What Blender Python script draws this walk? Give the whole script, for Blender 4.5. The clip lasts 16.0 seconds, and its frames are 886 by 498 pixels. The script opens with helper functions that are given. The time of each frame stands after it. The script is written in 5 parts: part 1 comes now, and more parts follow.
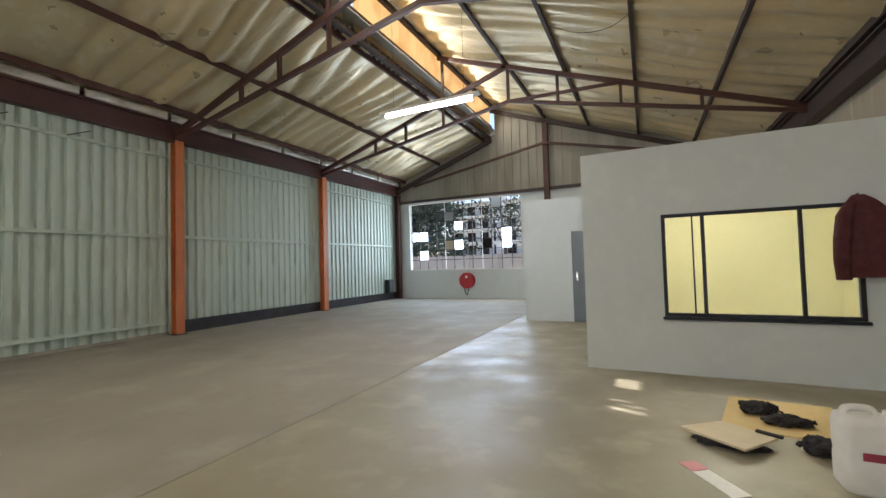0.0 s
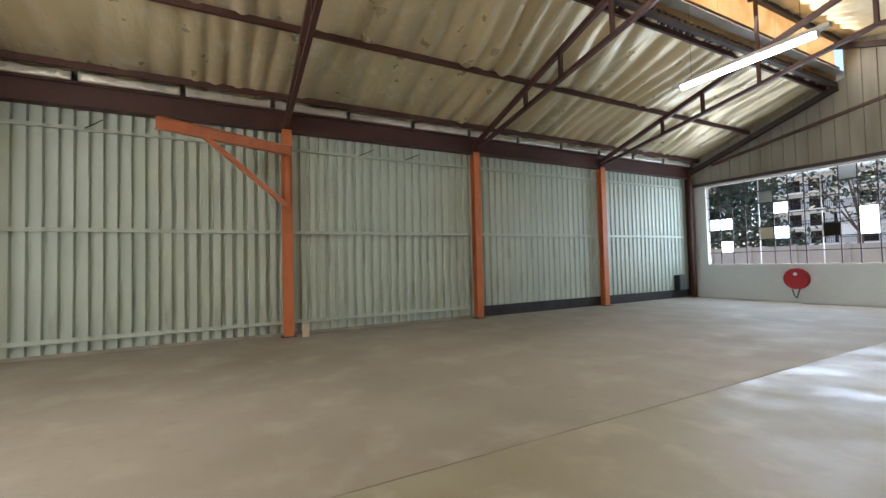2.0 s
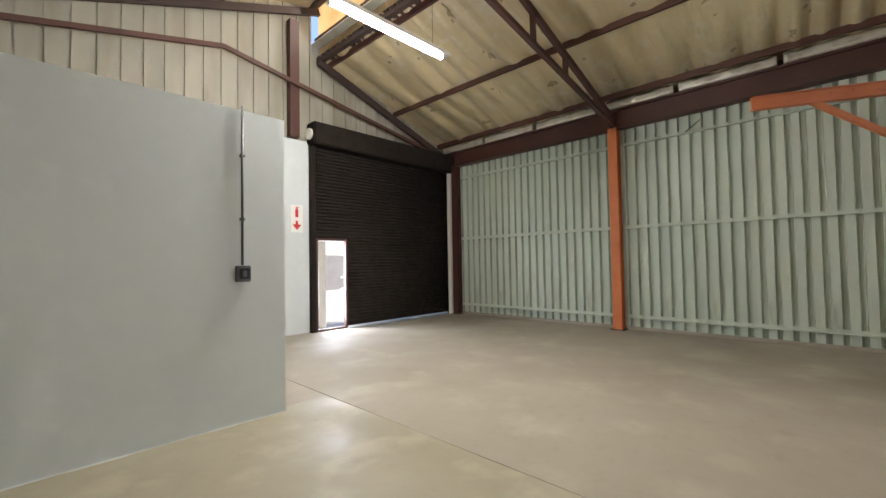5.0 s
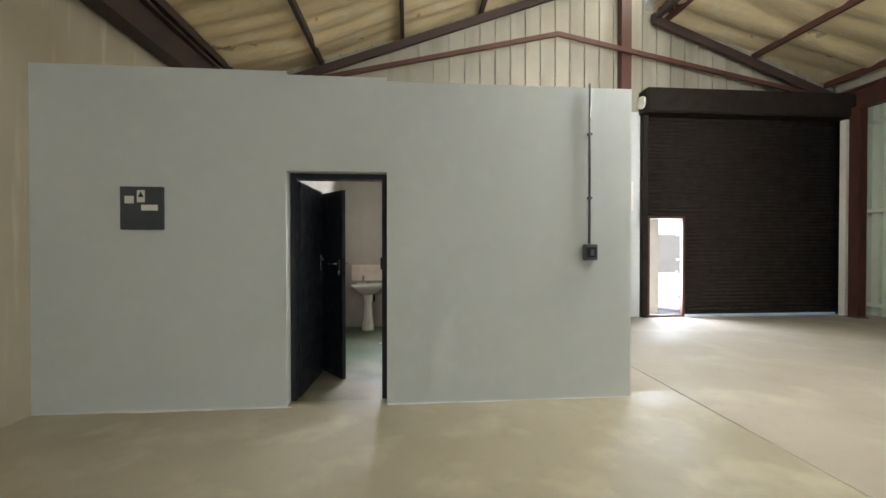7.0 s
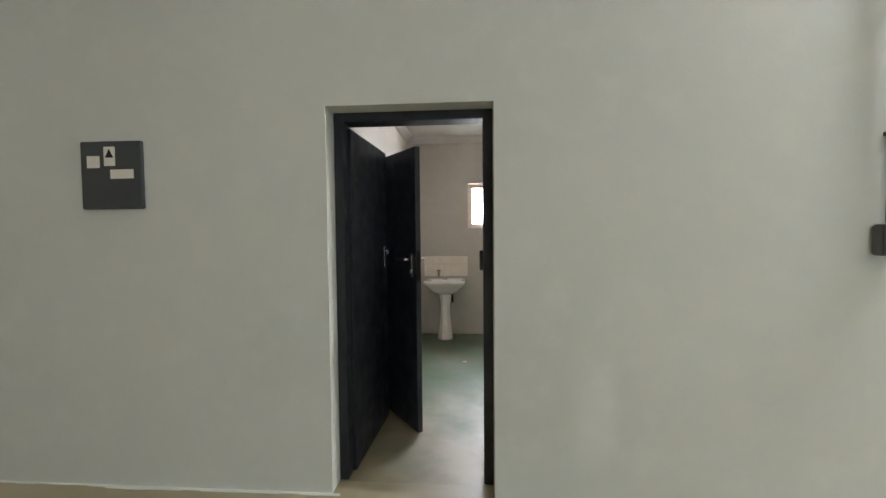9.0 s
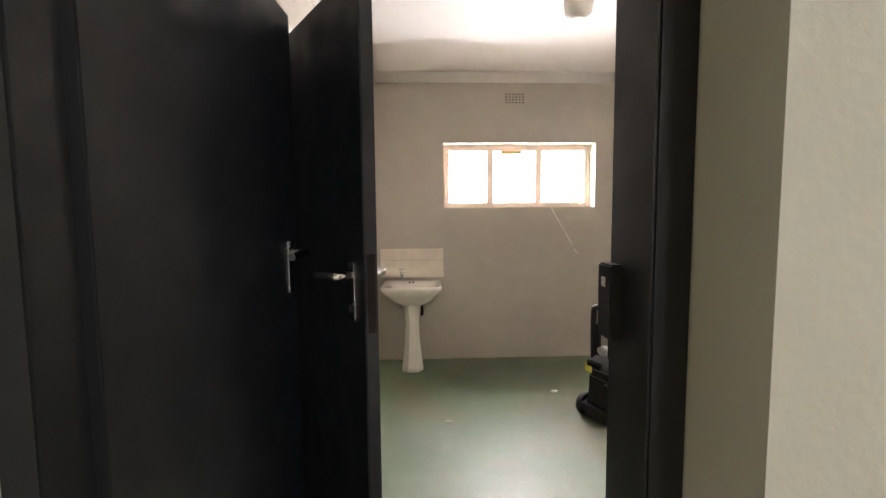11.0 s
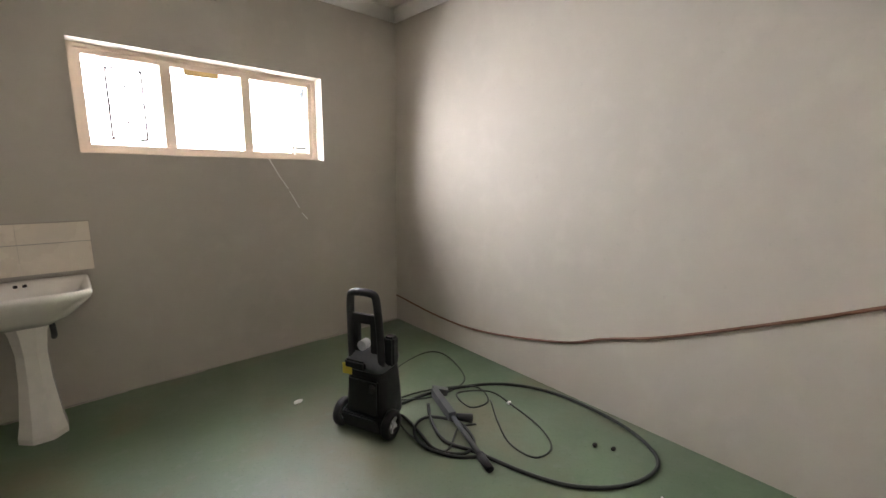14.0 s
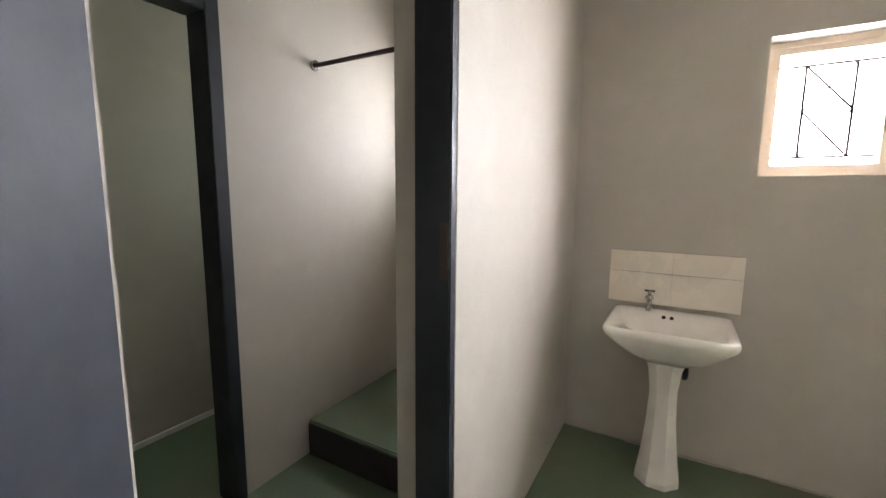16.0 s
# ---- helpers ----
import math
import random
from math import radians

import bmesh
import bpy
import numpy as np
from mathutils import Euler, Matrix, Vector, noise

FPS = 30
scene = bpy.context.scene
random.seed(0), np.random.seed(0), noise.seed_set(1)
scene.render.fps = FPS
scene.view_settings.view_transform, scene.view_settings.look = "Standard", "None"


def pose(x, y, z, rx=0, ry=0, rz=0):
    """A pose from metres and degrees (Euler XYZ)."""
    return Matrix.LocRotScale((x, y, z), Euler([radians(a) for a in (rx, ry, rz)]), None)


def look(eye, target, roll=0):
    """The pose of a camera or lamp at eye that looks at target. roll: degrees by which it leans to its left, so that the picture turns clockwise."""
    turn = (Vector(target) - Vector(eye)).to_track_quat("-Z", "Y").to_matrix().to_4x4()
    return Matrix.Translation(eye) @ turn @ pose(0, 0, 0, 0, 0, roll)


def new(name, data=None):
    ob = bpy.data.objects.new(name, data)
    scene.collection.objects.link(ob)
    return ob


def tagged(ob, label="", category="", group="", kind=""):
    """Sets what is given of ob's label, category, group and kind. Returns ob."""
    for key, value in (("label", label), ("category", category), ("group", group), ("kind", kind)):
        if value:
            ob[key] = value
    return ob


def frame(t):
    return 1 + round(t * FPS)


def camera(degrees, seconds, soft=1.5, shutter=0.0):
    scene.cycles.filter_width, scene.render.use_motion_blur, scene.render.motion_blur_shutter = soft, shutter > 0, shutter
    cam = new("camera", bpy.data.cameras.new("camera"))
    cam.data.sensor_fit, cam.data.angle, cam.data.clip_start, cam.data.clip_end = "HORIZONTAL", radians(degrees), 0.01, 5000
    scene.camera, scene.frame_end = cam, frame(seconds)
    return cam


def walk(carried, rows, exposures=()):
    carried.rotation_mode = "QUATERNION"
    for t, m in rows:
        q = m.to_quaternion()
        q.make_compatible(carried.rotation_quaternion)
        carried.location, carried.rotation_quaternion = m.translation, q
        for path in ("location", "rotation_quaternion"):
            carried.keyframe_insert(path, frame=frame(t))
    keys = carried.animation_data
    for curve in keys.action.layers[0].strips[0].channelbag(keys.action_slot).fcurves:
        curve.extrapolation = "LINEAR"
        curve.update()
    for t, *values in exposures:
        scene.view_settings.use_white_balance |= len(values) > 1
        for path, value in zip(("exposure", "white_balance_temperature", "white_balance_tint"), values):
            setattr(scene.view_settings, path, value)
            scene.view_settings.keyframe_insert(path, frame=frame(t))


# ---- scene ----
cam = camera(93.8, 16.0)
PATH = [
    (0, (0.317, 0.031, 1.362), (-0.561, 1.826, 1.433), -1.6),
    (0.5, (0.28, 0.035, 1.357), (-0.83, 1.696, 1.435), -1.5),
    (1, (0.23, 0.007, 1.348), (-1.117, 1.483, 1.433), -1.5),
    (1.5, (0.148, -0.032, 1.364), (-1.426, 1.2, 1.443), -1.5),
    (2, (0.099, -0.079, 1.41), (-1.671, 0.85, 1.477), -1.4),
    (2.5, (0.171, -0.045, 1.436), (-1.754, 0.495, 1.49), -1.4),
    (3, (0.137, 0.009, 1.429), (-1.858, 0.133, 1.479), -1.6),
    (3.5, (0.084, -0.015, 1.385), (-1.892, -0.315, 1.445), -1.6),
    (4, (0.021, -0.073, 1.419), (-1.85, -0.778, 1.476), -1.6),
    (4.5, (-0.033, -0.126, 1.441), (-1.724, -1.193, 1.502), -1.4),
    (5, (-0.06, -0.145, 1.452), (-1.502, -1.529, 1.517), -1.0),
    (5.2, (-0.075, -0.177, 1.456), (-1.399, -1.674, 1.522), -1.0),
    (7.3, (0.187, -0.532, 1.449), (0.158, -2.532, 1.418), -0.3),
    (7.5, (0.217, -0.655, 1.428), (0.259, -2.654, 1.391), -0.6),
    (8, (0.297, -1.068, 1.421), (0.441, -3.062, 1.388), -0.8),
    (8.5, (0.372, -1.539, 1.422), (0.535, -3.532, 1.385), -0.8),
    (8.7, (0.399, -1.733, 1.431), (0.557, -3.726, 1.378), -0.7),
    (10.8, (0.662, -3.647, 1.446), (0.644, -5.641, 1.294), -0.3),
    (11, (0.677, -3.808, 1.403), (0.605, -5.801, 1.249), -0.5),
    (11.5, (0.703, -4.116, 1.427), (0.463, -6.088, 1.193), -0.9),
    (12, (0.677, -4.345, 1.417), (0.175, -6.256, 1.109), -1.2),
    (12.5, (0.668, -4.513, 1.394), (-0.16, -6.296, 1.026), -1.0),
    (13, (0.66, -4.616, 1.402), (-0.498, -6.192, 0.985), -0.4),
    (13.5, (0.611, -4.617, 1.406), (-0.809, -5.964, 0.997), 0.6),
    (14, (0.6, -4.668, 1.4), (-0.718, -6.128, 1.042), 0.8),
    (14.5, (0.561, -4.866, 1.365), (-0.223, -6.681, 1.063), 0.7),
    (15, (0.572, -5.072, 1.377), (0.444, -7.048, 1.095), 0.8),
    (15.5, (0.755, -5.262, 1.397), (1.131, -7.206, 1.117), 0.9),
    (16, (0.808, -5.385, 1.4), (1.799, -7.102, 1.134), 0.4),
]
walk(cam, [(t, look(eye, target, roll)) for t, eye, target, roll in PATH], [(0, 0.95, 6150, 14), (2, 1.02, 6200, 16), (3, 1.15, 6200, 16), (5, 1.0, 6200, 15), (7.5, 1.15, 6100, 11), (8.7, 1.25, 6100, 11), (10.8, 1.6, 6900, 17), (11.5, 1.8, 6750, 15), (12, 1.7, 6650, 14), (12.6, 1.4, 6600, 14), (13.5, 1.02, 6550, 14), (14.2, 1.1, 6550, 14), (15, 1.45, 6500, 14), (16, 1.6, 6400, 13)])


# ---- light ----
world = bpy.data.worlds.new("world")
scene.world = world
world.use_nodes = True
_wn = world.node_tree
_sky = _wn.nodes.new("ShaderNodeTexSky")
_sky.sky_type = "NISHITA"
_sky.sun_disc = False
_sky.sun_elevation = radians(53)
_sky.sun_rotation = radians(-75)
_wn.links.new(_sky.outputs[0], _wn.nodes["Background"].inputs[0])
_wn.nodes["Background"].inputs[1].default_value = 0.15
sun = new("sun", bpy.data.lights.new("sun", "SUN"))
sun.data.energy, sun.data.angle, sun.data.color = 4.0, radians(0.5), (1.0, 0.93, 0.82)
sun.matrix_world = look((-26.5, 8, 37), (0, 0, 0))


def area_lamp(name, eye, target, sx, sy, watts, colour):
    ob = new(name, bpy.data.lights.new(name, "AREA"))
    ob.data.shape, ob.data.size, ob.data.size_y = "RECTANGLE", sx, sy
    ob.data.energy, ob.data.color = watts, colour
    ob.matrix_world = look(eye, target)
    return ob


area_lamp("window_daylight", (-6.0, 14.86, 2.5), (-6.0, 0, 1.6), 4.6, 2.6, 125, (0.70, 0.85, 1.0))
area_lamp("clerestory_daylight", (-4.45, 3.1, 6.62), (2, 3.1, 2.4), 22.5, 0.8, 145, (1.0, 0.94, 0.80))
area_lamp("wicket_daylight", (-5.0, -8.62, 1.05), (-5.0, 0, 0.2), 0.5, 1.7, 75, (0.90, 0.93, 1.0))
area_lamp("washroom_daylight", (-0.22, -8.24, 1.82), (-0.3, -4, -0.2), 1.4, 0.58, 50, (0.97, 0.96, 1.0))
area_lamp("shower_daylight", (1.95, -8.14, 1.85), (2.3, -5, 1.0), 0.48, 0.48, 13, (0.92, 0.95, 1.0))
area_lamp("toilet_daylight", (2.95, -8.14, 1.85), (2.9, -5, 1.0), 0.36, 0.48, 5, (0.88, 1.0, 0.92))

# ---- materials ----

class Mat:
    """A node material with short helpers."""

    def __init__(self, name, colour, rough=0.6, metal=0.0):
        self.m = bpy.data.materials.new(name)
        self.m.use_nodes = True
        self.t = self.m.node_tree
        self.b = self.t.nodes["Principled BSDF"]
        self.b.inputs["Base Color"].default_value = (*colour, 1)
        self.b.inputs["Roughness"].default_value = rough
        self.b.inputs["Metallic"].default_value = metal
        self.colour = (*colour, 1)
        self.last = None
        self.co = self.t.nodes.new("ShaderNodeTexCoord")
        self.bumped = None

    def noise(self, scale, detail=4, stretch=(1, 1, 1), coords="Object"):
        mp = self.t.nodes.new("ShaderNodeMapping")
        mp.inputs["Scale"].default_value = stretch
        self.t.links.new(self.co.outputs[coords], mp.inputs[0])
        n = self.t.nodes.new("ShaderNodeTexNoise")
        n.inputs["Scale"].default_value = scale
        n.inputs["Detail"].default_value = detail
        self.t.links.new(mp.outputs[0], n.inputs["Vector"])
        return n.outputs["Fac"]

    def ramp(self, src, a, b):
        r = self.t.nodes.new("ShaderNodeMapRange")
        r.inputs["From Min"].default_value, r.inputs["From Max"].default_value = a, b
        self.t.links.new(src, r.inputs["Value"])
        return r.outputs[0]

    def mix(self, fac, colour, amount=1.0):
        n = self.t.nodes.new("ShaderNodeMix")
        n.data_type = "RGBA"
        if amount != 1.0:
            k = self.t.nodes.new("ShaderNodeMath")
            k.operation = "MULTIPLY"
            k.inputs[1].default_value = amount
            self.t.links.new(fac, k.inputs[0])
            fac = k.outputs[0]
        self.t.links.new(fac, n.inputs[0])
        if self.last:
            self.t.links.new(self.last, n.inputs[6])
        else:
            n.inputs[6].default_value = self.colour
        n.inputs[7].default_value = (*colour, 1)
        self.last = n.outputs[2]
        self.t.links.new(self.last, self.b.inputs["Base Color"])
        return self

    def stain(self, scale, colour, a=0.5, b=0.7, amount=1.0, stretch=(1, 1, 1), detail=4):
        return self.mix(self.ramp(self.noise(scale, detail, stretch), a, b), colour, amount)

    def rough(self, scale, lo, hi, stretch=(1, 1, 1)):
        n = self.noise(scale, 4, stretch)
        r = self.t.nodes.new("ShaderNodeMapRange")
        r.inputs["From Min"].default_value, r.inputs["From Max"].default_value = 0.3, 0.7
        r.inputs["To Min"].default_value, r.inputs["To Max"].default_value = lo, hi
        self.t.links.new(n, r.inputs["Value"])
        self.t.links.new(r.outputs[0], self.b.inputs["Roughness"])
        return self

    def bump(self, scale, dist, strength=0.5, stretch=(1, 1, 1), detail=4):
        bp = self.t.nodes.new("ShaderNodeBump")
        bp.inputs["Strength"].default_value = strength
        bp.inputs["Distance"].default_value = dist
        self.t.links.new(self.noise(scale, detail, stretch), bp.inputs["Height"])
        if self.bumped:
            self.t.links.new(self.bumped, bp.inputs["Normal"])
        self.bumped = bp.outputs[0]
        self.t.links.new(self.bumped, self.b.inputs["Normal"])
        return self

    def vary(self, colour, amount):
        n = self.t.nodes.new("ShaderNodeObjectInfo")
        return self.mix(n.outputs["Random"], colour, amount)


def simple(name, colour, rough=0.5, metal=0.0, grain=40, dirt=0.35, dark=0.5, bump=0.0015):
    m = Mat(name, colour, rough, metal)
    m.stain(grain * 0.15, tuple(c * dark for c in colour), 0.45, 0.75, dirt)
    m.stain(grain, tuple(min(1, c * 1.15) for c in colour), 0.5, 0.7, 0.3)
    m.rough(grain * 0.3, max(0.05, rough - 0.1), min(1, rough + 0.12))
    if bump:
        m.bump(grain, bump, 0.4)
    return m.m


_m = Mat("hall_concrete", (0.335, 0.30, 0.24), 0.6)
_m.stain(0.35, (0.25, 0.222, 0.165), 0.42, 0.66, 0.7).stain(1.6, (0.43, 0.395, 0.315), 0.52, 0.72, 0.5)
_m.stain(7, (0.27, 0.24, 0.18), 0.55, 0.75, 0.4).stain(60, (0.28, 0.25, 0.19), 0.55, 0.75, 0.35)
_m.rough(1.1, 0.58, 0.85).bump(25, 0.004, 0.35).bump(2.0, 0.01, 0.25)
CONCRETE = _m.m
_m = Mat("screeded_concrete", (0.34, 0.31, 0.225), 0.45)
_m.stain(0.5, (0.26, 0.23, 0.15), 0.42, 0.66, 0.7).stain(2.3, (0.46, 0.425, 0.315), 0.52, 0.70, 0.6)
_m.stain(9, (0.29, 0.25, 0.17), 0.56, 0.75, 0.4).stain(70, (0.3, 0.27, 0.19), 0.55, 0.75, 0.3)
_m.rough(1.5, 0.30, 0.62).bump(30, 0.002, 0.25).bump(2.5, 0.006, 0.25)
SCREED = _m.m
_m = Mat("green_floor_paint", (0.115, 0.165, 0.098), 0.42)
_m.stain(0.9, (0.15, 0.175, 0.125), 0.45, 0.65, 0.8).stain(1.7, (0.165, 0.145, 0.09), 0.50, 0.70, 0.8)
_m.stain(14, (0.16, 0.19, 0.14), 0.58, 0.74, 0.5).stain(60, (0.07, 0.11, 0.06), 0.58, 0.74, 0.4)
_ax = _m.t.nodes.new("ShaderNodeSeparateXYZ")
_m.t.links.new(_m.co.outputs["Object"], _ax.inputs[0])
_tan_mask = _m.t.nodes.new("ShaderNodeMath")
_tan_mask.operation = "MULTIPLY"
_door_side = _m.t.nodes.new("ShaderNodeMath")
_door_side.operation = "MULTIPLY"
_m.t.links.new(_m.ramp(_ax.outputs["Y"], -6.0, -5.0), _door_side.inputs[0])
_m.t.links.new(_m.ramp(_ax.outputs["X"], -0.4, 0.4), _door_side.inputs[1])
_m.t.links.new(_door_side.outputs[0], _tan_mask.inputs[0])
_m.t.links.new(_m.ramp(_m.noise(2.6), 0.25, 0.6), _tan_mask.inputs[1])
_m.mix(_tan_mask.outputs[0], (0.36, 0.31, 0.22), 0.9)  # tan blended in towards the door, broken up by noise
_m.rough(2.0, 0.36, 0.62).bump(18, 0.003, 0.35)
GREEN = _m.m
_m = Mat("white_plaster", (0.63, 0.67, 0.665), 0.75)
_m.stain(0.8, (0.555, 0.595, 0.59), 0.42, 0.7, 0.6).stain(6, (0.67, 0.705, 0.70), 0.5, 0.7, 0.5)
_m.stain(25, (0.53, 0.56, 0.555), 0.62, 0.8, 0.4).bump(5, 0.006, 0.35).bump(70, 0.0015, 0.45)
PLASTER = _m.m
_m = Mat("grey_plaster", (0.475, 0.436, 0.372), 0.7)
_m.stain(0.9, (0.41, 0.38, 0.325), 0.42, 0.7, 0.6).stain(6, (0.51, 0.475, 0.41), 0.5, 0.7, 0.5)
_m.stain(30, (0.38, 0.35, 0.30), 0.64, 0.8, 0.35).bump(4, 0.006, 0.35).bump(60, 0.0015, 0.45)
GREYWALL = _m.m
_m = Mat("cream_plaster", (0.40, 0.36, 0.27), 0.75)
_m.stain(0.7, (0.31, 0.275, 0.195), 0.42, 0.7, 0.7).stain(2, (0.58, 0.54, 0.43), 0.55, 0.7, 0.5, (3, 3, 0.3)).bump(6, 0.006, 0.4)
CREAM = _m.m
_m = Mat("ceiling_board", (0.74, 0.72, 0.68), 0.7)
_m.stain(1.2, (0.68, 0.65, 0.60), 0.45, 0.7, 0.5).bump(60, 0.001, 0.3)
BOARD = _m.m
_m = Mat("mint_sheet", (0.50, 0.575, 0.49), 0.42)
_m.vary((0.56, 0.60, 0.50), 0.5).stain(0.8, (0.42, 0.47, 0.38), 0.45, 0.7, 0.6)
_m.stain(2.2, (0.33, 0.35, 0.26), 0.60, 0.75, 0.7, (2, 2, 0.4)).stain(20, (0.30, 0.24, 0.15), 0.68, 0.8, 0.6)
_m.rough(3, 0.3, 0.55).bump(8, 0.003, 0.3)
MINT = _m.m
_m = Mat("gable_sheet", (0.30, 0.285, 0.235), 0.5)
_m.vary((0.38, 0.36, 0.29), 0.6).stain(1.2, (0.19, 0.175, 0.13), 0.45, 0.7, 0.7, (2, 2, 0.3)).stain(16, (0.17, 0.13, 0.08), 0.64, 0.8, 0.5)
_m.bump(10, 0.003, 0.3)
GABLE = _m.m
_m = Mat("foil_insulation", (0.68, 0.56, 0.335), 0.36, 0.4)
_m.stain(0.5, (0.47, 0.40, 0.25), 0.42, 0.68, 0.8).stain(4, (0.68, 0.64, 0.50), 0.52, 0.7, 0.6)
_m.rough(2.5, 0.26, 0.46).bump(2.4, 0.08, 0.4, (0.3, 1.9, 1)).bump(5, 0.04, 0.45, (0.5, 1.5, 1)).bump(14, 0.008, 0.3)
FOIL = _m.m
_m = Mat("crumpled_foil", (0.72, 0.69, 0.60), 0.3, 0.5)
_m.stain(3, (0.45, 0.38, 0.26), 0.5, 0.7, 0.6).bump(9, 0.03, 0.8)
FOILEDGE = _m.m
_m = Mat("oxide_steel", (0.075, 0.028, 0.020), 0.55)
_m.stain(1.5, (0.045, 0.02, 0.016), 0.45, 0.7, 0.7).stain(12, (0.13, 0.055, 0.035), 0.6, 0.75, 0.5).bump(30, 0.002, 0.4)
OXIDE = _m.m
_m = Mat("dark_oxide_steel", (0.045, 0.026, 0.022), 0.6)
_m.stain(2, (0.028, 0.018, 0.016), 0.45, 0.7, 0.7).stain(14, (0.10, 0.06, 0.04), 0.62, 0.75, 0.4).bump(30, 0.002, 0.4)
DARKSTEEL = _m.m
_m = Mat("orange_steel", (0.60, 0.185, 0.058), 0.5)
_m.vary((0.50, 0.15, 0.055), 0.5).stain(2.0, (0.40, 0.10, 0.035), 0.45, 0.7, 0.6).stain(14, (0.20, 0.07, 0.04), 0.64, 0.76, 0.6).bump(30, 0.002, 0.4)
ORANGE = _m.m
_m = Mat("fibreglass_sheet", (0.82, 0.66, 0.42), 0.5)
_m.vary((0.85, 0.70, 0.45), 0.7).stain(1.3, (0.62, 0.36, 0.14), 0.45, 0.7, 0.6)
_tr = _m.t.nodes.new("ShaderNodeBsdfTranslucent")
_ms = _m.t.nodes.new("ShaderNodeMixShader")
_ms.inputs[0].default_value = 0.75
_m.t.links.new(_m.last, _tr.inputs[0])
_m.t.links.new(_m.b.outputs[0], _ms.inputs[1])
_m.t.links.new(_tr.outputs[0], _ms.inputs[2])
_m.t.links.new(_ms.outputs[0], _m.t.nodes["Material Output"].inputs[0])
FIBRE = _m.m
CHARCOAL = simple("charcoal_enamel", (0.012, 0.015, 0.021), 0.5, 0, 30, 0.4, 0.6, 0.001)
SHUTTER = simple("shutter_steel", (0.022, 0.017, 0.014), 0.85, 0.0, 20, 0.5, 0.6, 0.0005)
SHUTTER.node_tree.nodes["Principled BSDF"].inputs["Specular IOR Level"].default_value = 0.15
GREYDOOR = simple("grey_enamel", (0.16, 0.185, 0.205), 0.4, 0, 25, 0.3, 0.7, 0.001)
PANELGREY = simple("panel_grey", (0.055, 0.065, 0.075), 0.45, 0, 25, 0.3, 0.7, 0.001)
PAINTWHITE = simple("white_enamel", (0.72, 0.70, 0.65), 0.4, 0, 30, 0.25, 0.75, 0.001)
FRAMEPEACH = simple("peach_frame_paint", (0.70, 0.58, 0.48), 0.5, 0, 30, 0.3, 0.8, 0.002)
CERAMIC = simple("white_ceramic", (0.80, 0.76, 0.69), 0.12, 0, 14, 0.2, 0.9, 0)
TILE = simple("cream_tile", (0.76, 0.68, 0.57), 0.25, 0, 14, 0.25, 0.9, 0)
CHROME = simple("worn_chrome", (0.62, 0.62, 0.62), 0.2, 1.0, 40, 0.3, 0.6, 0)
BLACKPL = simple("black_plastic", (0.007, 0.007, 0.009), 0.5, 0, 40, 0.3, 0.7, 0.001)
GREYPL = simple("grey_plastic", (0.10, 0.105, 0.11), 0.45, 0, 40, 0.3, 0.7, 0.001)
LIGHTPL = simple("pale_grey_plastic", (0.42, 0.43, 0.46), 0.4, 0, 40, 0.3, 0.7, 0.001)
YELLOW = simple("yellow_sticker", (0.62, 0.50, 0.06), 0.45, 0, 40, 0.2, 0.7, 0)
HOSEBLK = simple("black_hose", (0.016, 0.019, 0.017), 0.5, 0, 40, 0.3, 0.7, 0)
HOSEGRY = simple("dark_green_flex", (0.035, 0.042, 0.035), 0.5, 0, 40, 0.3, 0.7, 0)
CABLE = simple("brown_cable", (0.16, 0.075, 0.04), 0.55, 0, 40, 0.4, 0.6, 0)
RED = simple("red_enamel", (0.42, 0.025, 0.03), 0.4, 0, 30, 0.3, 0.6, 0)
SIGNRED = simple("sign_red", (0.62, 0.03, 0.03), 0.5, 0, 30, 0.2, 0.8, 0)
SIGNWHITE = simple("sign_white", (0.80, 0.79, 0.76), 0.45, 0, 30, 0.2, 0.85, 0)
CARDBOARD = simple("cardboard", (0.66, 0.49, 0.22), 0.8, 0, 30, 0.35, 0.8)
PALECARD = simple("pale_board", (0.70, 0.60, 0.42), 0.75, 0, 30, 0.25, 0.85)
RAG = simple("black_cloth", (0.024, 0.021, 0.022), 0.9, 0, 60, 0.5, 0.5, 0.004)
MAROON = simple("maroon_cloth", (0.085, 0.022, 0.024), 0.9, 0, 50, 0.5, 0.5, 0.004)
CANPL = simple("milky_plastic", (0.74, 0.73, 0.70), 0.4, 0, 14, 0.3, 0.85, 0)
PINK = simple("pink_paper", (0.68, 0.30, 0.32), 0.6, 0, 30, 0.2, 0.85, 0)
LABELRED = simple("label_red", (0.30, 0.04, 0.07), 0.5, 0, 30, 0.2, 0.85, 0)
DARK = simple("dark_cavity", (0.02, 0.018, 0.016), 0.8, 0, 30, 0.2, 0.8, 0)
DARKBASE = simple("dark_plinth_and_step", (0.035, 0.03, 0.03), 0.75, 0, 12, 0.5, 0.6, 0.004)
PRECAST = simple("precast_concrete", (0.42, 0.38, 0.33), 0.85, 0, 8, 0.4, 0.7, 0.004)
PAVING = simple("outside_paving", (0.40, 0.37, 0.33), 0.85, 0, 6, 0.4, 0.75, 0.004)
BARK = simple("bark", (0.12, 0.085, 0.06), 0.9, 0, 12, 0.5, 0.5, 0.01)
_m = Mat("foliage", (0.045, 0.065, 0.035), 0.6)
_m.stain(1.2, (0.075, 0.10, 0.05), 0.45, 0.7, 0.8)
LEAF = _m.m
WOODPALE = simple("pale_timber", (0.60, 0.52, 0.38), 0.7, 0, 20, 0.3, 0.8)
